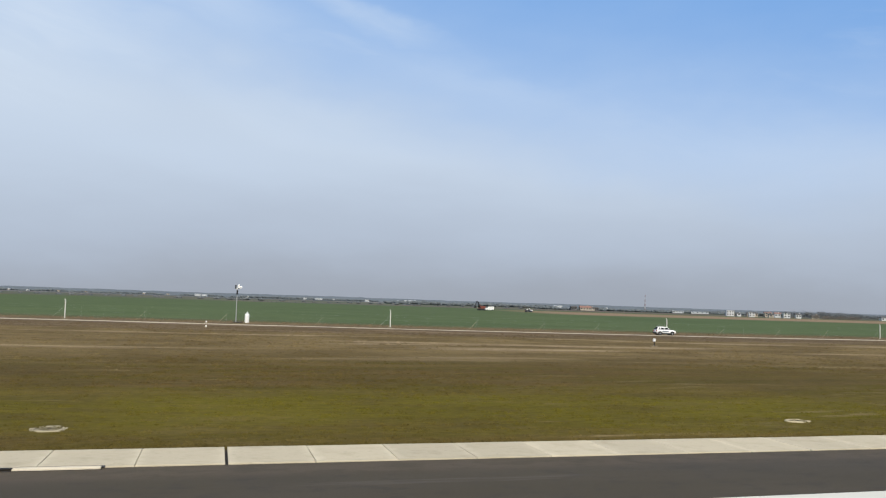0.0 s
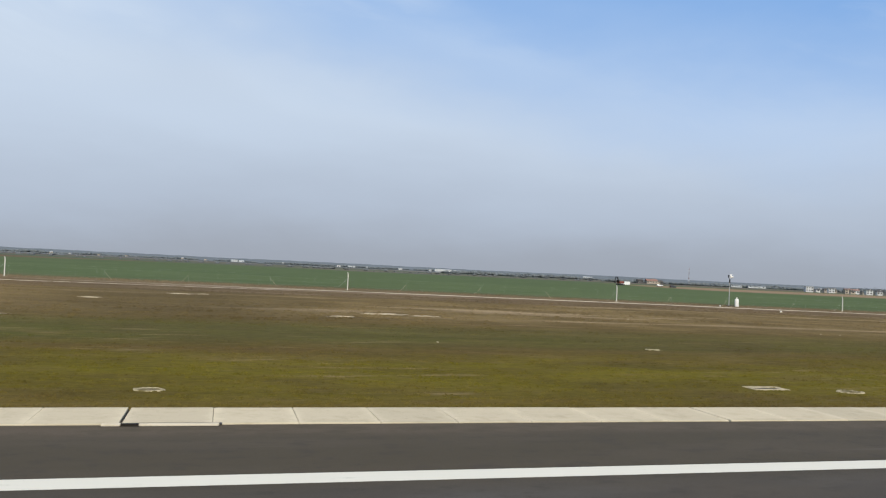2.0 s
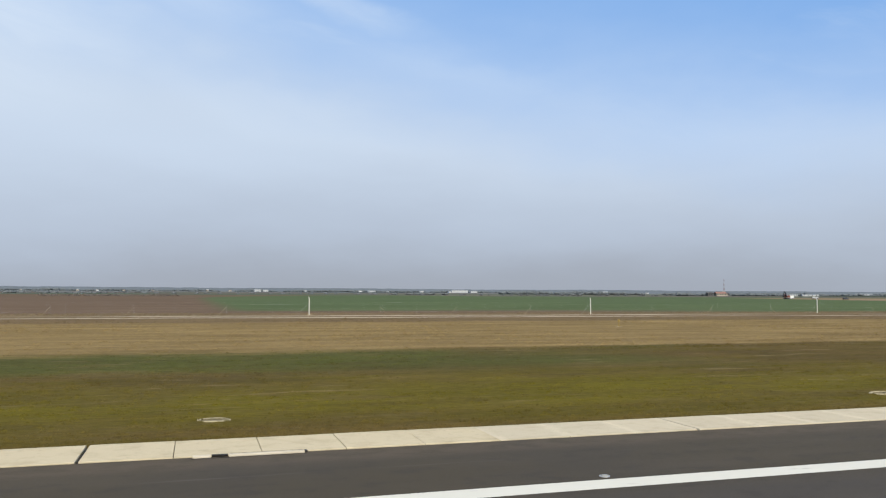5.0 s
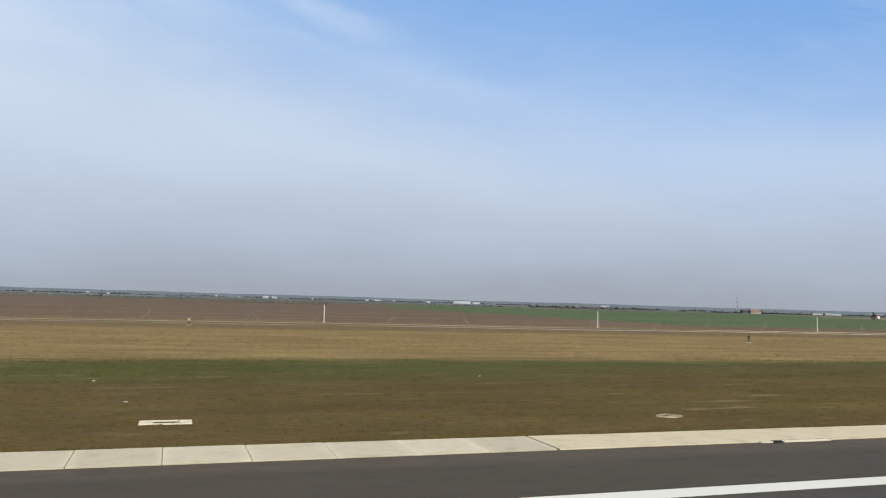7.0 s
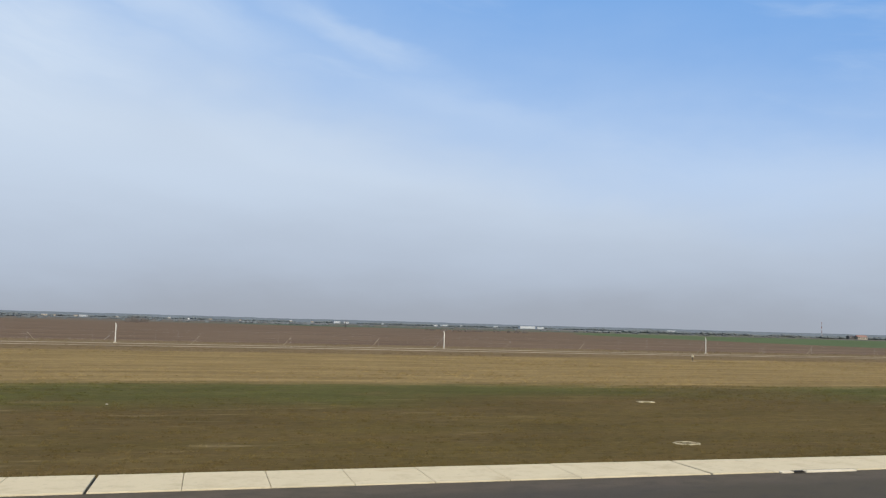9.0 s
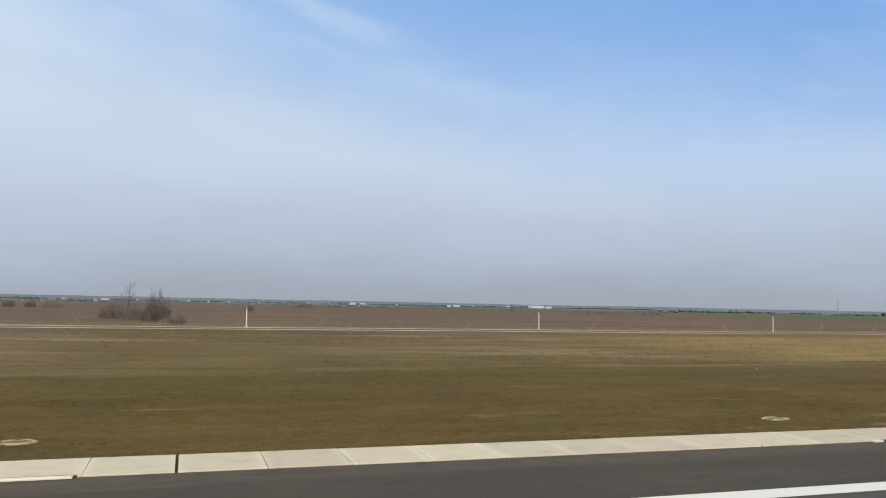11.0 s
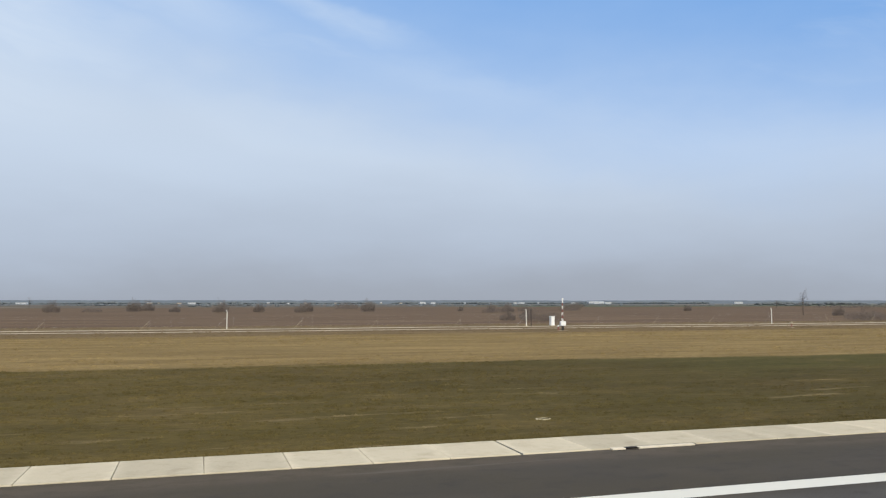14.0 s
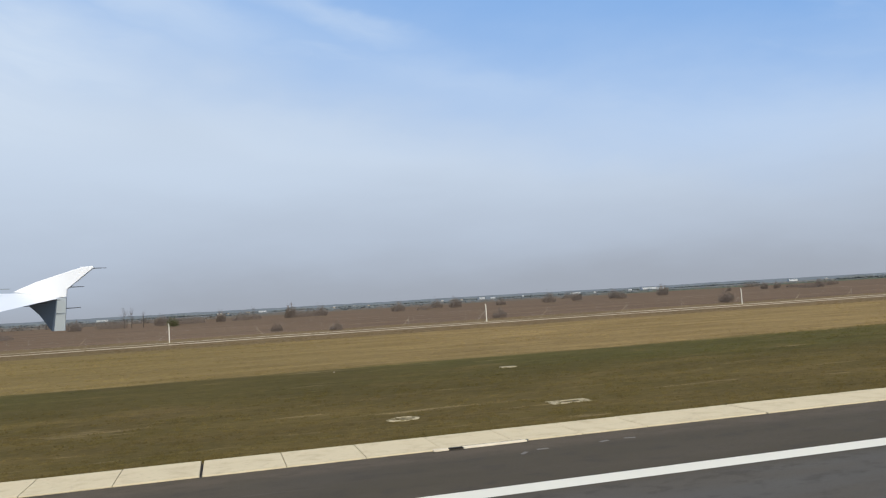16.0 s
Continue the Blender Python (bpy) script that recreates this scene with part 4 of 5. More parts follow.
village_edge = (
        (500, 668, -28, 7, 8, 2.0, CREAM, DARKROOF, "low cream house under a dark roof", 1, 3, 1.4),
        (446, 716, -25, 4, 6, 2.6, PLASTER, DARKROOF, "small white garage beside the houses", 1, 1, 0.8),
        (459, 707, -28, 5, 6, 3.0, CREAM, DARKROOF, "small cream cottage with a dark roof", 1, 2, 1.2),
        (481, 700, -28, 6, 7, 3.4, PLASTER, TILE, "white cottage with a red roof among trees", 1, 2, 1.4),
        (451, 672, -28, 4.5, 6, 2.4, CREAM, DARKROOF, "low brown shed near the houses", 1, 1, 1.0),
        (475, 662, -28, 5, 6, 3.2, PLASTER, DARKROOF, "white cottage with a dark roof", 1, 2, 1.2),
        (610, 690, -28, 9, 8, 3.0, PLASTER, DARKROOF, "long white house with a dark roof", 1, 3, 1.4))
for x, y, rz, w, d, h, wall, roof, label, fl, bays, gab in farmstead + village + village_edge:
    house(at(x, y, g, rz), w, d, h, wall, roof, label, fl, bays, gab)
for x, y, rz, w, d, h in ((598, 2780, -10, 60, 30, 8), (660, 2800, -10, 26, 30, 5.5), (250, 2700, 0, 24, 20, 5), (-140, 2650, 4, 20, 20, 6.5), (1040, 2500, -20, 30, 20, 6),
                          (-900, 2500, 8, 22, 18, 5), (-1350, 2450, 10, 30, 20, 5), (-2100, 2500, 14, 30, 22, 5),
                          (585, 1050, -22, 16, 12, 2.6), (630, 1062, -22, 26, 14, 2.2), (930, 1250, -25, 30, 14, 3.5)):
    house(at(x, y, g, rz), w, d, h, SHEET, SHEET if h > 5 else GREYBOX, "distant long white sheet-metal shed", 1, 4, 0.6, "shed")

r3 = random.Random(17)
for x in (-1024, -999, -934, -816, -668, -610, -541, -454, -295, -231, -119, 18, 191, 292, 387, 500, 1266):
    w, h = r3.choice((5, 7, 9, 14)) * r3.uniform(0.8, 1.2), r3.uniform(3.6, 4.8)
    house(at(x + r3.uniform(-6, 6), 2600 + r3.uniform(-60, 60), g, r3.uniform(-25, 25)), w, 8, h, r3.choice((PLASTER, SHEET, CREAM)), r3.choice((SHEET, GREYBOX, DARKROOF)),
          "distant pale farm building on the horizon", 1, 2, r3.uniform(0.5, 1.4), "shed")

e = thing("lattice_tower", "tall red and white banded radio tower far beyond the houses", "tower", at(787, 1491, g))
for i in range(7):
    mat, r0, r1 = (HAZED_RED if i % 2 == 0 else HAZED_WHITE), 1.5 - i * 0.17, 1.5 - (i + 1) * 0.17
    bm = bmesh.new()
    h0, h1 = i * 4.9, (i + 1) * 4.9
    for j in range(4):
        c, s = math.cos(j * math.pi / 2 + 0.4), math.sin(j * math.pi / 2 + 0.4)
        c2, s2 = math.cos((j + 1) * math.pi / 2 + 0.4), math.sin((j + 1) * math.pi / 2 + 0.4)
        tube(bm, (c * r0, s * r0, h0), (c * r1, s * r1, h1), 0.2, None, 5)
        for a, b in ((0, 0.5), (0.5, 1.0)):
            ra, rb = r0 + (r1 - r0) * a, r0 + (r1 - r0) * b
            tube(bm, (c * ra, s * ra, h0 + 4.9 * a), (c2 * rb, s2 * rb, h0 + 4.9 * b), 0.06, None, 4)
            tube(bm, (c2 * ra, s2 * ra, h0 + 4.9 * a), (c * rb, s * rb, h0 + 4.9 * b), 0.06, None, 4)
    part("tower_section", bm, mat, e, "red lattice section" if i % 2 == 0 else "white lattice section")


# ---- shrubs and trees ----
def limb(bm, a, way, length, r, depth, twigs, r2):
    """A bent limb with side limbs; ends go into twigs."""
    p = Vector(a)
    w = Vector(way).normalized()
    for i in range(3):
        w = (w + Vector((r2.uniform(-0.22, 0.22), r2.uniform(-0.22, 0.22), r2.uniform(-0.05, 0.16)))).normalized()
        q = p + w * length / 3
        tube(bm, p, q, r * (1 - i * 0.22), r * (1 - (i + 1) * 0.22), 6 if depth > 1 else 4)
        p = q
        if depth > 0:
            for _ in range(2):
                side = Vector((r2.uniform(-1, 1), r2.uniform(-1, 1), r2.uniform(0.1, 0.9)))
                limb(bm, p, (w * 0.7 + side).normalized(), length * r2.uniform(0.42, 0.62), r * 0.45, depth - 1, twigs, r2)
    if depth == 0:
        twigs.append((p, w))


def twig_mesh(name, spots, length, count, mat, r2, width=0.03):
    verts, faces = [], []
    for p, w in spots:
        for _ in range(count):
            d = (w + Vector((r2.uniform(-1, 1), r2.uniform(-1, 1), r2.uniform(-0.5, 0.9)))).normalized()
            s = d.orthogonal().normalized() * width * r2.uniform(0.6, 1.4)
            s.rotate(Matrix.Rotation(r2.uniform(0, 6.28), 3, d))
            q = p + d * length * r2.uniform(0.5, 1.2)
            k = len(verts)
            verts += [p - s, p + s, q]
            faces.append((k, k + 1, k + 2))
    return raw_mesh(name, verts, faces, mat)


def tree(m, height, label, seed):
    """A slim bare tree: a bent leader with rising limbs, closing to a narrow oval of twigs."""
    r2 = random.Random(seed)
    e = thing("tree", label, "tree", m)
    bm, spots = bmesh.new(), []
    p, lean = Vector((0, 0, -0.2)), Vector((0.04, 0.0, 1.0))
    for i in range(10):
        u = i / 10
        q = p + (lean + Vector((r2.gauss(0, 0.06), r2.gauss(0, 0.06), 0))) * height * 0.092
        tube(bm, p, q, 0.15 * (1 - 0.85 * u) + 0.02, 0.15 * (1 - 0.85 * (u + 0.1)) + 0.02, 8 if i < 4 else 5)
        if i >= 2:
            for _ in range(2 if i < 8 else 1):
                turn = r2.uniform(0, math.tau)
                limb(bm, q, (math.cos(turn), math.sin(turn), 0.8), height * 0.27 * (1.2 - 0.9 * u), 0.05 * (1.2 - u), 1, spots, r2)
        p = q
    spots.append((p, lean))
    part("trunk", bm, BARK, e)
    part("crown", twig_mesh("crown", spots, height * 0.09, 4, TWIG, r2, 0.014), TWIG, e, "fine bare twigs")
    return e


def shrub(m, width, height, label, seed, mat=None, dense=1.0, group="bare shrubs in the fields"):
    """A lumpy dome of fine upright twigs over a few stems."""
    r2 = random.Random(seed)
    mat = mat or TWIG
    e = thing("shrub", label, "shrub", m, group)
    for i in range(int(3 + width)):
        a = Vector((r2.uniform(-0.34, 0.34) * width, r2.uniform(-0.25, 0.25) * width, -0.1))
        part("stem", rod(a, a + Vector((a.x / width, a.y / width, 1.6)) * height * r2.uniform(0.3, 0.5), 0.035, 0.012, 4), mat, e)
    verts, faces = [], []
    for _ in range(int(165 * width * height * dense)):
        turn, r = r2.uniform(0, math.tau), 0.5 * r2.random() ** 0.55
        lump = 0.72 + 0.85 * noise.noise(Vector((math.cos(turn) * r * 6, math.sin(turn) * r * 6, seed * 1.7)))
        top = height * (1 - 2.2 * r ** 2.2) * lump
        p = Vector((math.cos(turn) * r * width, math.sin(turn) * r * width * 0.7, top * r2.random() ** 0.7 - 0.05))
        d = Vector((math.cos(turn) * r + r2.gauss(0, 0.45), math.sin(turn) * r + r2.gauss(0, 0.45), r2.uniform(0.3, 1.3))).normalized()
        q = p + d * height * r2.uniform(0.10, 0.26)
        side = d.orthogonal().normalized() * r2.uniform(0.010, 0.022)
        side.rotate(Matrix.Rotation(r2.uniform(0, 6.28), 3, d))
        k = len(verts)
        verts += [p - side, p + side, q]
        faces.append((k, k + 1, k + 2))
    part("foliage", raw_mesh("foliage", verts, faces, mat), mat, e, "dense fine bare twigs")
    return e


tree(at(-693.3, 210.5, 0.6), 8.0, "slender leafless tree standing alone in the brown field", 3)
for i, (x, y, h) in enumerate(((-1060, 374, 8.5), (-1063.5, 378, 9.0), (-1055, 372, 7.0), (-474, 485, 6.0), (-998, 640, 8.0))):
    tree(at(x, y, 0.6), h, "slim leafless tree among scrub at the far field edge", 12 + i)
shrub_kinds = [shrub(at(-685.0, 156.0, 0.6), 4.6, 4.8, "tall leafless brown shrub in the field", 21, None, 1.3),
               shrub(at(-689.0, 166.0, 0.6), 5.0, 3.0, "low leafless brown shrub in the field", 22, None, 1.2),
               shrub(at(-732.6, 146.0, 0.6), 10.0, 2.6, "wide low leafless brown thicket", 23, None, 1.0),
               shrub(at(-694.0, 173.0, 0.6), 4.6, 3.4, "rounded leafless brown shrub", 24, None, 1.2)]
near_shrubs = ((-681, 140, 1, 0.6), (-692, 197, 3, 0.85), (-768, 297, 2, 0.9), (-760, 300, 1, 1.2), (-807, 162, 2, 1.0), (-812, 170, 1, 0.8), (-802, 182, 1, 0.9),
               (-917, 147, 3, 0.75), (-970, 144, 1, 0.65), (-1080, 240, 2, 0.7), (-1012, 150, 3, 0.5), (-1003, 135, 1, 0.5))
middle_shrubs = ((-705, 356, 2, 1.25), (-730.5, 352, 2, 0.9), (-739, 354, 3, 1.0), (-746.8, 354, 3, 1.05), (-757, 370, 3, 0.7), (-806, 356, 3, 1.5), (-834, 355, 3, 1.35), (-855, 353, 3, 1.15), (-871, 350, 1, 1.5),
                 (-839, 338, 1, 1.1), (-890, 365, 1, 1.1), (-655, 330, 3, 0.9), (-790, 500, 2, 1.6), (-600, 560, 2, 1.6))
western_shrubs = ((-983, 380, 2, 1.5), (-990, 384, 0, 1.2), (-975, 390, 1, 1.6), (-940, 372, 1, 1.5), (-908, 383, 3, 1.5), (-925, 380, 2, 0.9), (-905, 430, 1, 1.6), (-1010, 400, 2, 1.5),
                  (-1022, 395, 0, 1.0), (-1035, 385, 2, 1.3), (-1048, 378, 3, 1.4), (-1068, 372, 2, 1.4), (-1082, 366, 1, 1.4))
for x, y, kind, s in near_shrubs + middle_shrubs + western_shrubs:
    ob = copy_thing(shrub_kinds[kind], at(x, y, 0.6, rng.uniform(-25, 25)))
    ob.scale = (K * s * 0.95, K * s, K * s * 1.1)
for ob in shrub_kinds:
    ob.scale = (K * 1.1, K * 1.1, K * 1.08)
shrub(at(-1040, 325, 0.6), 4.4, 4.2, "shrub in pale green bud at the field edge", 31, BUSHGREEN, 1.0, "")


bm = bmesh.new()
bmesh.ops.create_icosphere(bm, subdivisions=1, radius=1.0)
BALL = [v.co.copy() for v in bm.verts], [tuple(v.index for v in f.verts) for f in bm.faces]
bm.free()


def wood(name, label, spots, mat, seed, crowns=60):
    """Far belts of bare trees as one mass: tangled fine clumps, or beyond that soft uneven crowns."""
    r2 = random.Random(seed)
    verts, faces = [], []
    for x, y, h, w in spots:
        for _ in range(crowns):
            k = len(verts)
            if crowns > 5:
                c = Vector((x + r2.gauss(0, 0.3) * w, y + r2.gauss(0, 0.3) * w, 0.3 + h * (0.12 + 0.8 * r2.random() ** 1.2)))
                s = w * r2.uniform(0.04, 0.12)
                for _ in range(4):
                    verts.append(c + Vector((r2.uniform(-1, 1) * s, r2.uniform(-1, 1) * s, r2.uniform(-0.9, 0.9) * s)))
                faces += [(k, k + 1, k + 2), (k, k + 2, k + 3), (k, k + 3, k + 1), (k + 1, k + 3, k + 2)]
            else:
                c = Vector((x + r2.gauss(0, 0.45) * w, y + r2.gauss(0, 0.3) * w, h * 0.42))
                wide, tall = w * r2.uniform(0.5, 0.95), h * r2.uniform(0.35, 0.6)
                for v in BALL[0]:
                    u = r2.uniform(0.75, 1.2)
                    verts.append(c + Vector((v.x * wide * u, v.y * wide * u, v.z * tall * u)))
                faces += [tuple(k + i for i in f) for f in BALL[1]]
        k = len(verts)
        verts += [Vector((x - 0.2, y, -0.5)), Vector((x + 0.2, y, -0.5)), Vector((x, y, h * 0.6))]
        faces.append((k, k + 1, k + 2))
    ob = new(name, raw_mesh(name, verts, faces, mat))
    if crowns <= 5:
        ob.data.polygons.foreach_set("use_smooth", [True] * len(ob.data.polygons))
    ob.matrix_basis = Matrix.Scale(K, 4)
    return tagged(ob, label, "woodland", kind="stuff")


spots = []
for x0, x1, y0, y1, step, h in ((-3400, 300, 1900, 2150, 5, 3.6), (200, 1700, 1350, 1600, 6, 8), (-900, 300, 900, 960, 16, 3.6), (350, 900, 1010, 1130, 6, 6), (495, 1000, 740, 850, 2.5, 8.5),
                              (-415, -338, 508, 516, 1.6, 2.6), (478, 540, 640, 655, 2.2, 5.5), (455, 500, 740, 760, 3, 4), (300, 330, 1320, 1340, 3, 7), (372, 388, 1350, 1355, 3, 11), (-60, 60, 690, 700, 3, 2.2), (-480, -420, 900, 920, 4, 4), (-3200, -400, 1150, 1250, 7.0, 4.6), (-1900, -1020, 560, 640, 3, 5), (900, 2600, 900, 1300, 7, 7), (-3400, 1200, 2700, 2900, 5.5, 11)):
    x = x0
    while x < x1:
        u = (x - x0) / (x1 - x0)
        gate = noise.noise(Vector((x * 0.011, y0 * 0.01, 4.0)))
        if gate > -0.4 or step < 3:
            hh = h * rng.uniform(0.75, 1.1) * (0.7 + 0.5 * max(gate, -0.4))
            spots.append((x, y0 + (y1 - y0) * u + rng.uniform(-8, 8), hh, hh * rng.uniform(0.9, 1.5)))
            if y0 > 880:
                spots.append((x + rng.uniform(-3, 3), y0 + (y1 - y0) * u + 6, hh * 0.55, hh * 1.6))
        x += step * rng.uniform(0.5, 1.6)
wood("far_wood", "distant leafless trees about the houses, haze mixed into their colour", [p for p in spots if 660 < p[1] <= 870], FARWOOD, 5)
wood("field_hedges", "distant rounded hedges between the fields, haze mixed into their colour", [p for p in spots if 870 < p[1] <= 1000], FARWOOD, 9, 3)
wood("farthest_wood", "belts of leafless trees on the horizon, coloured blue-grey for haze", [p for p in spots if p[1] > 1000], FARTHEST, 8, 2)
wood("field_scrub", "tangled belts of leafless brown scrub at the field edges", [p for p in spots if p[1] <= 660 for _ in range(2)], SCRUB, 6)

verts, faces = [], []
for i in range(0, 721):
    x = -7200 + 20 * i
    d = 3900 + 250 * noise.noise(Vector((x * 0.0006, 2.0, 0)))
    h = 16.5 + 2.6 * noise.noise(Vector((x * 0.0012, 0.5, 0))) + 1.6 * noise.noise(Vector((x * 0.02, 5.5, 0))) + rng.uniform(-0.5, 0.5)
    verts += [(x, d, -3), (x, d + 30, h), (x, d + 400, h * 0.9), (x, d + 420, -3)]
    if i:
        k = 4 * i
        faces += [(k - 4, k, k + 1, k - 3), (k - 3, k + 1, k + 2, k - 2), (k - 2, k + 2, k + 3, k - 1)]
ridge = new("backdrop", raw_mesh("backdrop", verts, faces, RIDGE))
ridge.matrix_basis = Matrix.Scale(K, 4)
tagged(ridge, "low wooded ridge along the far horizon, coloured blue-grey for haze", "ridge", kind="structure")


# ---- grass ----
def blades(name, label, count, x0, x1, y0, y1, h, mat, seed, power=1.0):
    r2 = np.random.RandomState(seed)
    n = count
    x = r2.uniform(x0, x1, n)
    y = y0 + (y1 - y0) * r2.rand(n) ** power
    rise = 0.62 * np.array([1 - ease(v, -190, 10) for v in x])
    z = rise * np.clip((y - 26.0) / 107.0, 0, 1) - 0.05
    a = r2.uniform(0, math.tau, n)
    hh = h * r2.uniform(0.5, 1.4, n)
    w = h * r2.uniform(0.25, 0.7, n)
    v = np.zeros((n, 3, 3))
    v[:, 0] = np.stack([x - np.cos(a) * w, y - np.sin(a) * w, z], 1)
    v[:, 1] = np.stack([x + np.cos(a) * w, y + np.sin(a) * w, z], 1)
    v[:, 2] = np.stack([x + r2.uniform(-0.6, 0.6, n) * h, y + r2.uniform(-0.6, 0.6, n) * h, z + 0.05 + hh], 1)
    me = bpy.data.meshes.new(name)
    me.vertices.add(3 * n), me.loops.add(3 * n), me.polygons.add(n)
    me.vertices.foreach_set("co", v.ravel())
    me.loops.foreach_set("vertex_index", np.arange(3 * n, dtype=np.int32))
    me.polygons.foreach_set("loop_start", np.arange(0, 3 * n, 3, dtype=np.int32))
    me.update(calc_edges=True)
    me.materials.append(mat)
    ob = new(name, me)
    ob.matrix_basis = Matrix.Scale(K, 4)
    return tagged(ob, label, "grass", kind="stuff")


def turf(name, label, count, y0, y1, h, mat, seed, power):
    """Clumped tufts, a few blades each, over a strip along the runway."""
    r2 = np.random.RandomState(seed)
    tufts = count // 5
    cx = np.repeat(r2.uniform(-1130, 40, tufts), 5)
    cy = np.repeat(y0 + (y1 - y0) * r2.rand(tufts) ** power, 5)
    size = np.repeat(r2.uniform(0.4, 1.0, tufts) ** 2 * 1.6, 5)
    n = len(cx)
    x, y = cx + r2.normal(0, 0.11, n) * size, cy + r2.normal(0, 0.05, n) * size
    u = np.clip((x + 190) / 200, 0, 1)
    z = 0.62 * (1 - u * u * (3 - 2 * u)) * np.clip((y - 26.0) / 107.0, 0, 1) - 0.04
    a = r2.uniform(-0.6, 0.6, n)
    w = h * size * r2.uniform(0.7, 2.2, n)
    v = np.zeros((n, 3, 3))
    v[:, 0] = np.stack([x - np.cos(a) * w, y - np.sin(a) * w, z], 1)
    v[:, 1] = np.stack([x + np.cos(a) * w, y + np.sin(a) * w, z], 1)
    v[:, 2] = np.stack([x + r2.uniform(-0.8, 0.8, n) * h, y + r2.uniform(0.6, 1.8, n) * h, z + 0.04 + h * size * r2.uniform(0.4, 0.9, n)], 1)
    me = bpy.data.meshes.new(name)
    me.vertices.add(3 * n), me.loops.add(3 * n), me.polygons.add(n)
    me.vertices.foreach_set("co", v.ravel())
    me.loops.foreach_set("vertex_index", np.arange(3 * n, dtype=np.int32))
    me.polygons.foreach_set("loop_start", np.arange(0, 3 * n, 3, dtype=np.int32))
    me.update(calc_edges=True)
    me.materials.append(mat)
    ob = new(name, me)
    ob.matrix_basis = Matrix.Scale(K, 4)
    return tagged(ob, label, "grass", kind="stuff")


turf("mown_grass", "short clumped olive and straw-coloured mown grass", 700000, 25.6, 58, 0.045, BLADE, 11, 1.5)
turf("dry_grass", "taller dry straw-coloured grass tufts", 300000, 56, 119, 0.070, BLADE, 12, 1.2)
blades("grass", "short olive grass tufts creeping over the concrete edge", 90000, -1120, 40, 25.22, 25.62, 0.05, TUFT, 1)
blades("fence_weeds", "tall dry straw-coloured weeds along the fence line", 60000, -1200, 140, 131.0, 142, 0.15, DRYTUFT, 3)

# pale stones scattered on the mown strip
bm = bmesh.new()
bmesh.ops.create_icosphere(bm, subdivisions=1, radius=0.07)
for v in bm.verts:
    v.co.z *= 0.55
    v.co.x *= 1.5
first = solid("stone", bm, STONE, "small pale stone lying in the grass", "stone", at(-487.6, 31.9, 0.05), "pale stones in the grass")
for x, y in ((-439, 35.6), (-638.3, 50.7), (-489.4, 32.2), (-476.4, 29.4), (-471, 53.3), (-419.3, 45.3), (-465.5, 35.5), (-770, 36.7), (-751.2, 37.6), (-749, 35.7), (-747.9, 36.3), (-815.7, 56.2), (-840.9, 32.1),
             (-837.3, 32.6), (-1014.6, 53.1), (-99, 46.2), (-118.3, 63.2), (-116.2, 63), (-160.7, 47.2), (-131.2, 77), (-440.9, 43.7), (-350, 41), (-560, 44)):
    copy_thing(first, at(x, y, land(x, y) + 0.04, rng.uniform(0, 180)))
# chips of pale paint and grit on the shoulder
first = solid("paint_chip", prism([(-0.17, 0.0), (0.15, 0.0), (0.19, 0.010), (-0.08, 0.014), (-0.18, 0.008)], -0.06, 0.06), CHIP, "flat dusty grey chip of paint lying on the asphalt shoulder", "paint chip",
              at(-1012.7, 21.3, 0.0), "paint chips on the shoulder")
for x, y, turn in ((-1010.6, 21.4, 24), (-1009.7, 21.45, -15), (-1013.4, 21.0, 50)):
    copy_thing(first, at(x, y, 0.0, turn))
# low white stubs by the track near the weather mast
for x, y in ((-82.1, 114.0), (-82.3, 130.8)):
    e = thing("marker_stub", "low white marker stub beside the perimeter track", "marker stub", at(x, y, land(x, y)), "marker stubs by the mast")
    part("stub", rod((0, 0, -0.1), (0, 0, 0.26), 0.12, 0.10, 10), WHITE, e)
    part("pad", cube(-0.25, 0.25, -0.2, 0.2, -0.1, 0.03, 0.01), GROWN, e)
e = thing("timber_stake", "dark weathered timber stake beside a fence post", "stake", at(-824.4, 128.0, land(-824, 128)))
part("shaft", cube(-0.06, 0.06, -0.06, 0.06, -0.2, 2.75, 0.01), BARK, e)
part("cap", cube(-0.08, 0.08, -0.08, 0.08, 2.75, 2.9, 0.01), IRON, e, "dark iron cap")

# pale spilled sand and bare soil, in broken flat patches
for i, (x, y, w, d) in enumerate(((-178.2, 97.2, 1.5, 0.7), (-175.8, 98.2, 0.8, 0.4), (-163.8, 67.6, 1.0, 0.35), (-159.0, 72.8, 1.9, 0.5), (-155.4, 71.4, 1.3, 0.35), (-190.5, 60.4, 2.4, 0.35),
                                  (-186.2, 84.0, 0.9, 0.3))):
    bm = bmesh.new()
    bmesh.ops.create_icosphere(bm, subdivisions=3, radius=1.0)
    for v in bm.verts:
        k = 1 + 0.9 * noise.noise(v.co * 2.4 + Vector((0, 0, 3.7 * i)))
        v.co = Vector((v.co.x * w * k, v.co.y * d * k, v.co.z * 0.07 * k))
    solid("sand_patch", smooth(bm), SAND, "flat broken patch of pale spilled sand in grass", "sand", at(x, y, land(x, y), rng.uniform(-6, 6)), "sand patches")

# ---- the outer wing of the aircraft, as it stands at the end of the run ----
e = thing("aircraft_wing", "white outer aircraft wing with a swept tip fence above the runway", "aircraft wing", at(-1024.6, 14.14, 5.0))
prof = [(0.0, 0.0), (0.02, 0.014), (0.10, 0.026), (0.35, 0.030), (0.65, 0.020), (1.0, 0.003), (0.65, -0.02), (0.35, -0.03), (0.10, -0.025), (0.02, -0.014)]
bm = bmesh.new()
rings = []
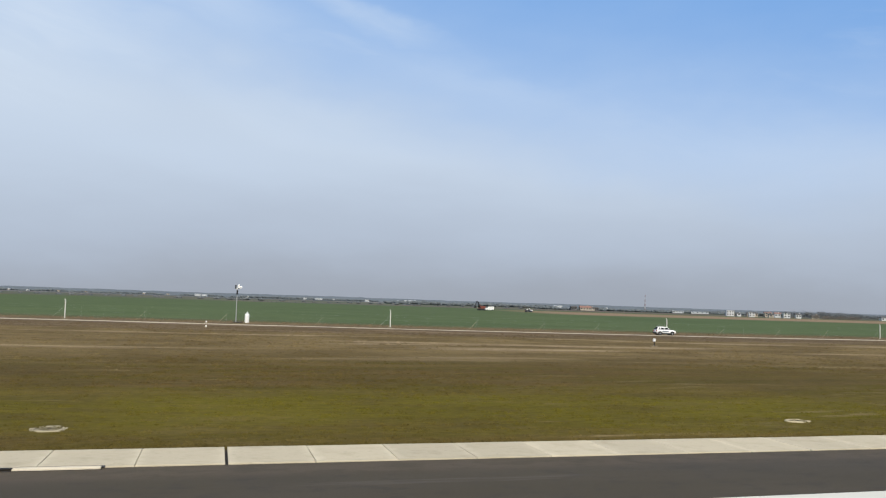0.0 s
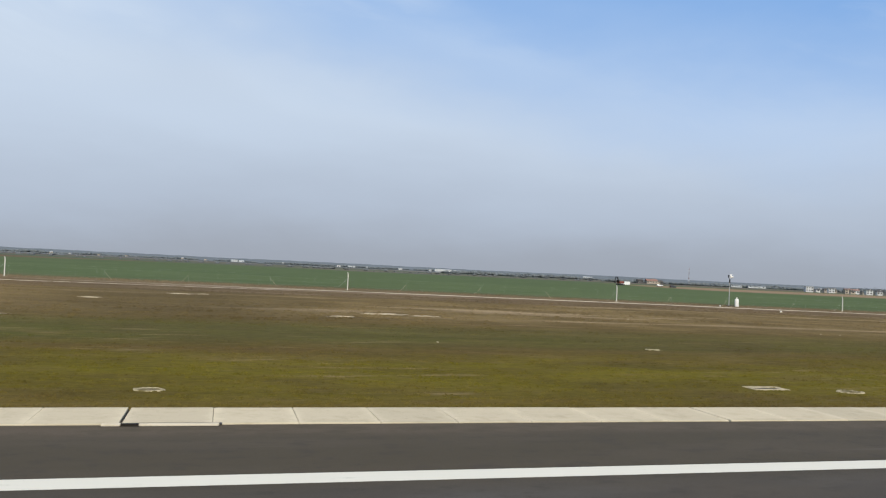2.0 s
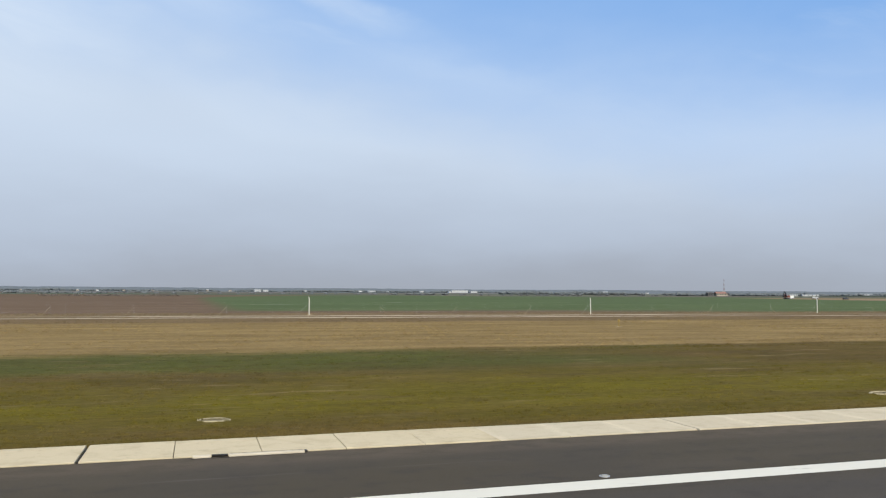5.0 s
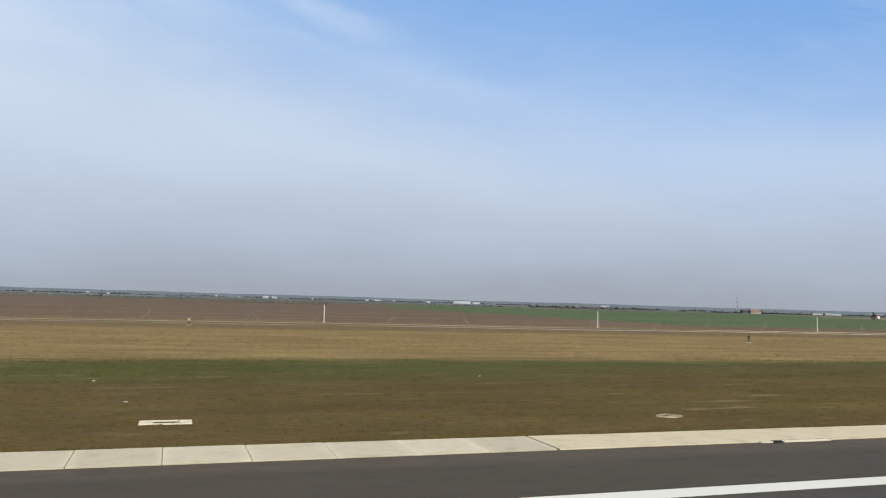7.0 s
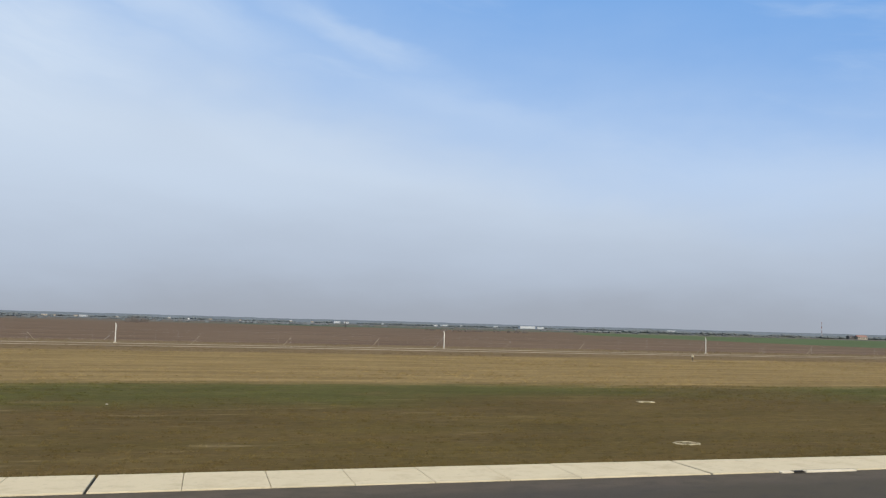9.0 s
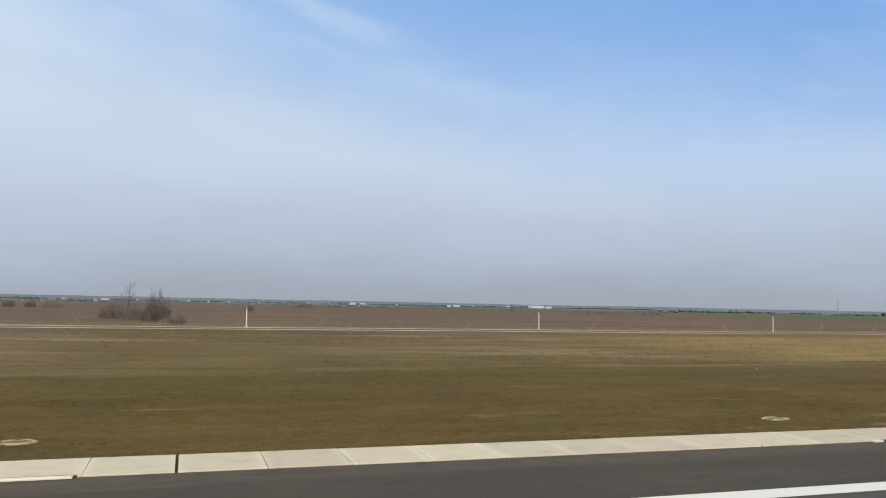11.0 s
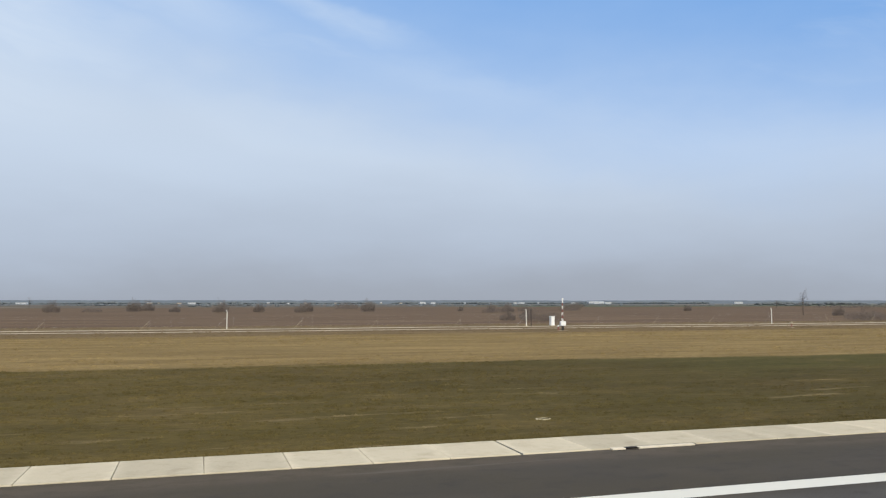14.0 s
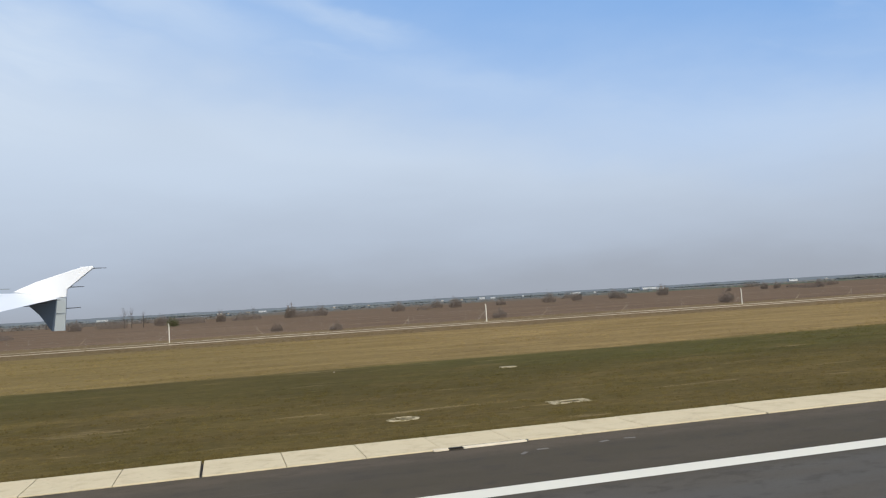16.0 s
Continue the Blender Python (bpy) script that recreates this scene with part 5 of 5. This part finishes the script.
for d in (0.0, 0.6, 1.5, 2.6, 4.0):
    lead, trail = Vector((-0.68 - 0.5 * d, -d, 0.17 - 0.02 * d)), Vector((0.03 - 0.2 * d, -d, 0.05 - 0.105 * d))
    chord = trail - lead
    rings.append([bm.verts.new(lead + chord * u + Vector((0, 0, w * chord.length))) for u, w in prof])
for a, b in zip(rings, rings[1:]):
    for i in range(len(prof)):
        j = (i + 1) % len(prof)
        bm.faces.new((a[i], a[j], b[j], b[i]))
bm.faces.new(rings[0]), bm.faces.new(rings[-1][::-1])
bmesh.ops.recalc_face_normals(bm, faces=bm.faces[:])
panel = part("wing_panel", bm, WING, e)
part("slat_seam", rod((-0.62, -0.5, 0.235), (-1.9, -3.6, 0.22), 0.008, None, 5), WINGGREY, panel, "grey seam line")
bm = prism([(-0.68, 0.20), (-0.30, 0.36), (0.44, 0.59), (0.60, 0.60), (0.64, 0.57), (0.19, 0.20), (0.17, 0.06), (-0.02, 0.05)], -0.03, 0.03)
bmesh.ops.bevel(bm, geom=bm.edges[:], offset=0.012, segments=1, affect="EDGES")
part("upper_fence", bm, WING, e)
# fence split along the wing's shadow edge; the forward part is coloured as shaded
bm = prism([(-0.46, -0.03), (0.005, 0.04), (-0.075, -0.515), (-0.08, -0.515), (-0.27, -0.22)], -0.028, 0.028)
part("lower_fence", bm, WINGSHADED, e, "lower tip fence in slate grey with the wing's shade painted in")
bm = prism([(0.007, 0.042), (0.17, 0.055), (0.135, -0.52), (-0.072, -0.516)], -0.028, 0.028)
part("lower_fence_trailing_strip", bm, WINGGREY, e, "pale grey trailing part of the fence, outside the painted shade")
for a, b in (((0.62, 0, 0.56), (0.84, 0, 0.555)), ((0.19, 0, 0.24), (0.46, 0, 0.24)), ((0.15, 0, -0.13), (0.4, 0, -0.13)), ((-0.04, -0.25, 0.02), (0.12, -0.25, 0.015)),
             ((-0.17, -0.7, -0.03), (0.0, -0.7, -0.035)), ((-0.27, -1.2, -0.08), (-0.1, -1.2, -0.085))):
    part("static_wick", rod(a, b, 0.009, 0.005, 5), BLACK, e, "thin black static wick")

# ---- the slabs of the concrete strip ----
SLAB_LENGTH = 2.3875
protos = []
for i in range(4):
    bm = cube(-SLAB_LENGTH / 2 + 0.007, SLAB_LENGTH / 2 - 0.007, EDGE_NEAR - 24.065, EDGE_FAR - 24.065, -0.10, 0.0, 0.014)
    for v in bm.verts:
        v.co.z += rng.uniform(-0.004, 0.004) * (v.co.z > -0.05)
        v.co.y += rng.uniform(-0.008, 0.008)
        v.co.x += rng.uniform(-0.004, 0.004)
    protos.append(mesh_of(bm, "slab", SLAB))
rest = []
count = 0
# stretches laid in one go: where each starts and ends, and its number of slabs; every eighth joint stands open
for start, stop, number in ((73.06, -463.83, 224), (-463.83, -633.53, 72), (-633.53, -645.89, 5), (-645.89, -661.06, 6), (-661.06, -1136.66, 200)):
    length = (start - stop) / number
    for i in range(number):
        x = start - length * i
        if x > 60.0:
            continue
        wide = 0.07 if i % 8 == 0 else 0.0
        cx = x - length / 2 - wide / 2
        far_off = -425 < cx < -318 or -625 < cx < -515 or cx > -50 or cx < -1052
        m = Matrix.LocRotScale((cx, 24.065, 0.04 + rng.uniform(-0.004, 0.004)), Euler((0, 0, rng.uniform(-0.0015, 0.0015))), ((length - wide) / SLAB_LENGTH, 1, 1))
        if far_off or count >= 297:
            rest.append((m, rng.randrange(4)))
        else:
            ob = new("slab", protos[rng.randrange(4)])
            ob.parent = bed
            ob.matrix_basis = m
            count += 1
bm = bmesh.new()
for m, k in rest:
    n0 = len(bm.verts)
    bm.from_mesh(protos[k])
    bm.verts.ensure_lookup_table()
    for v in bm.verts[n0:]:
        v.co = m @ v.co
ob = part("slabs", bm, SLABREST, bed)
tagged(ob, kind="stuff")
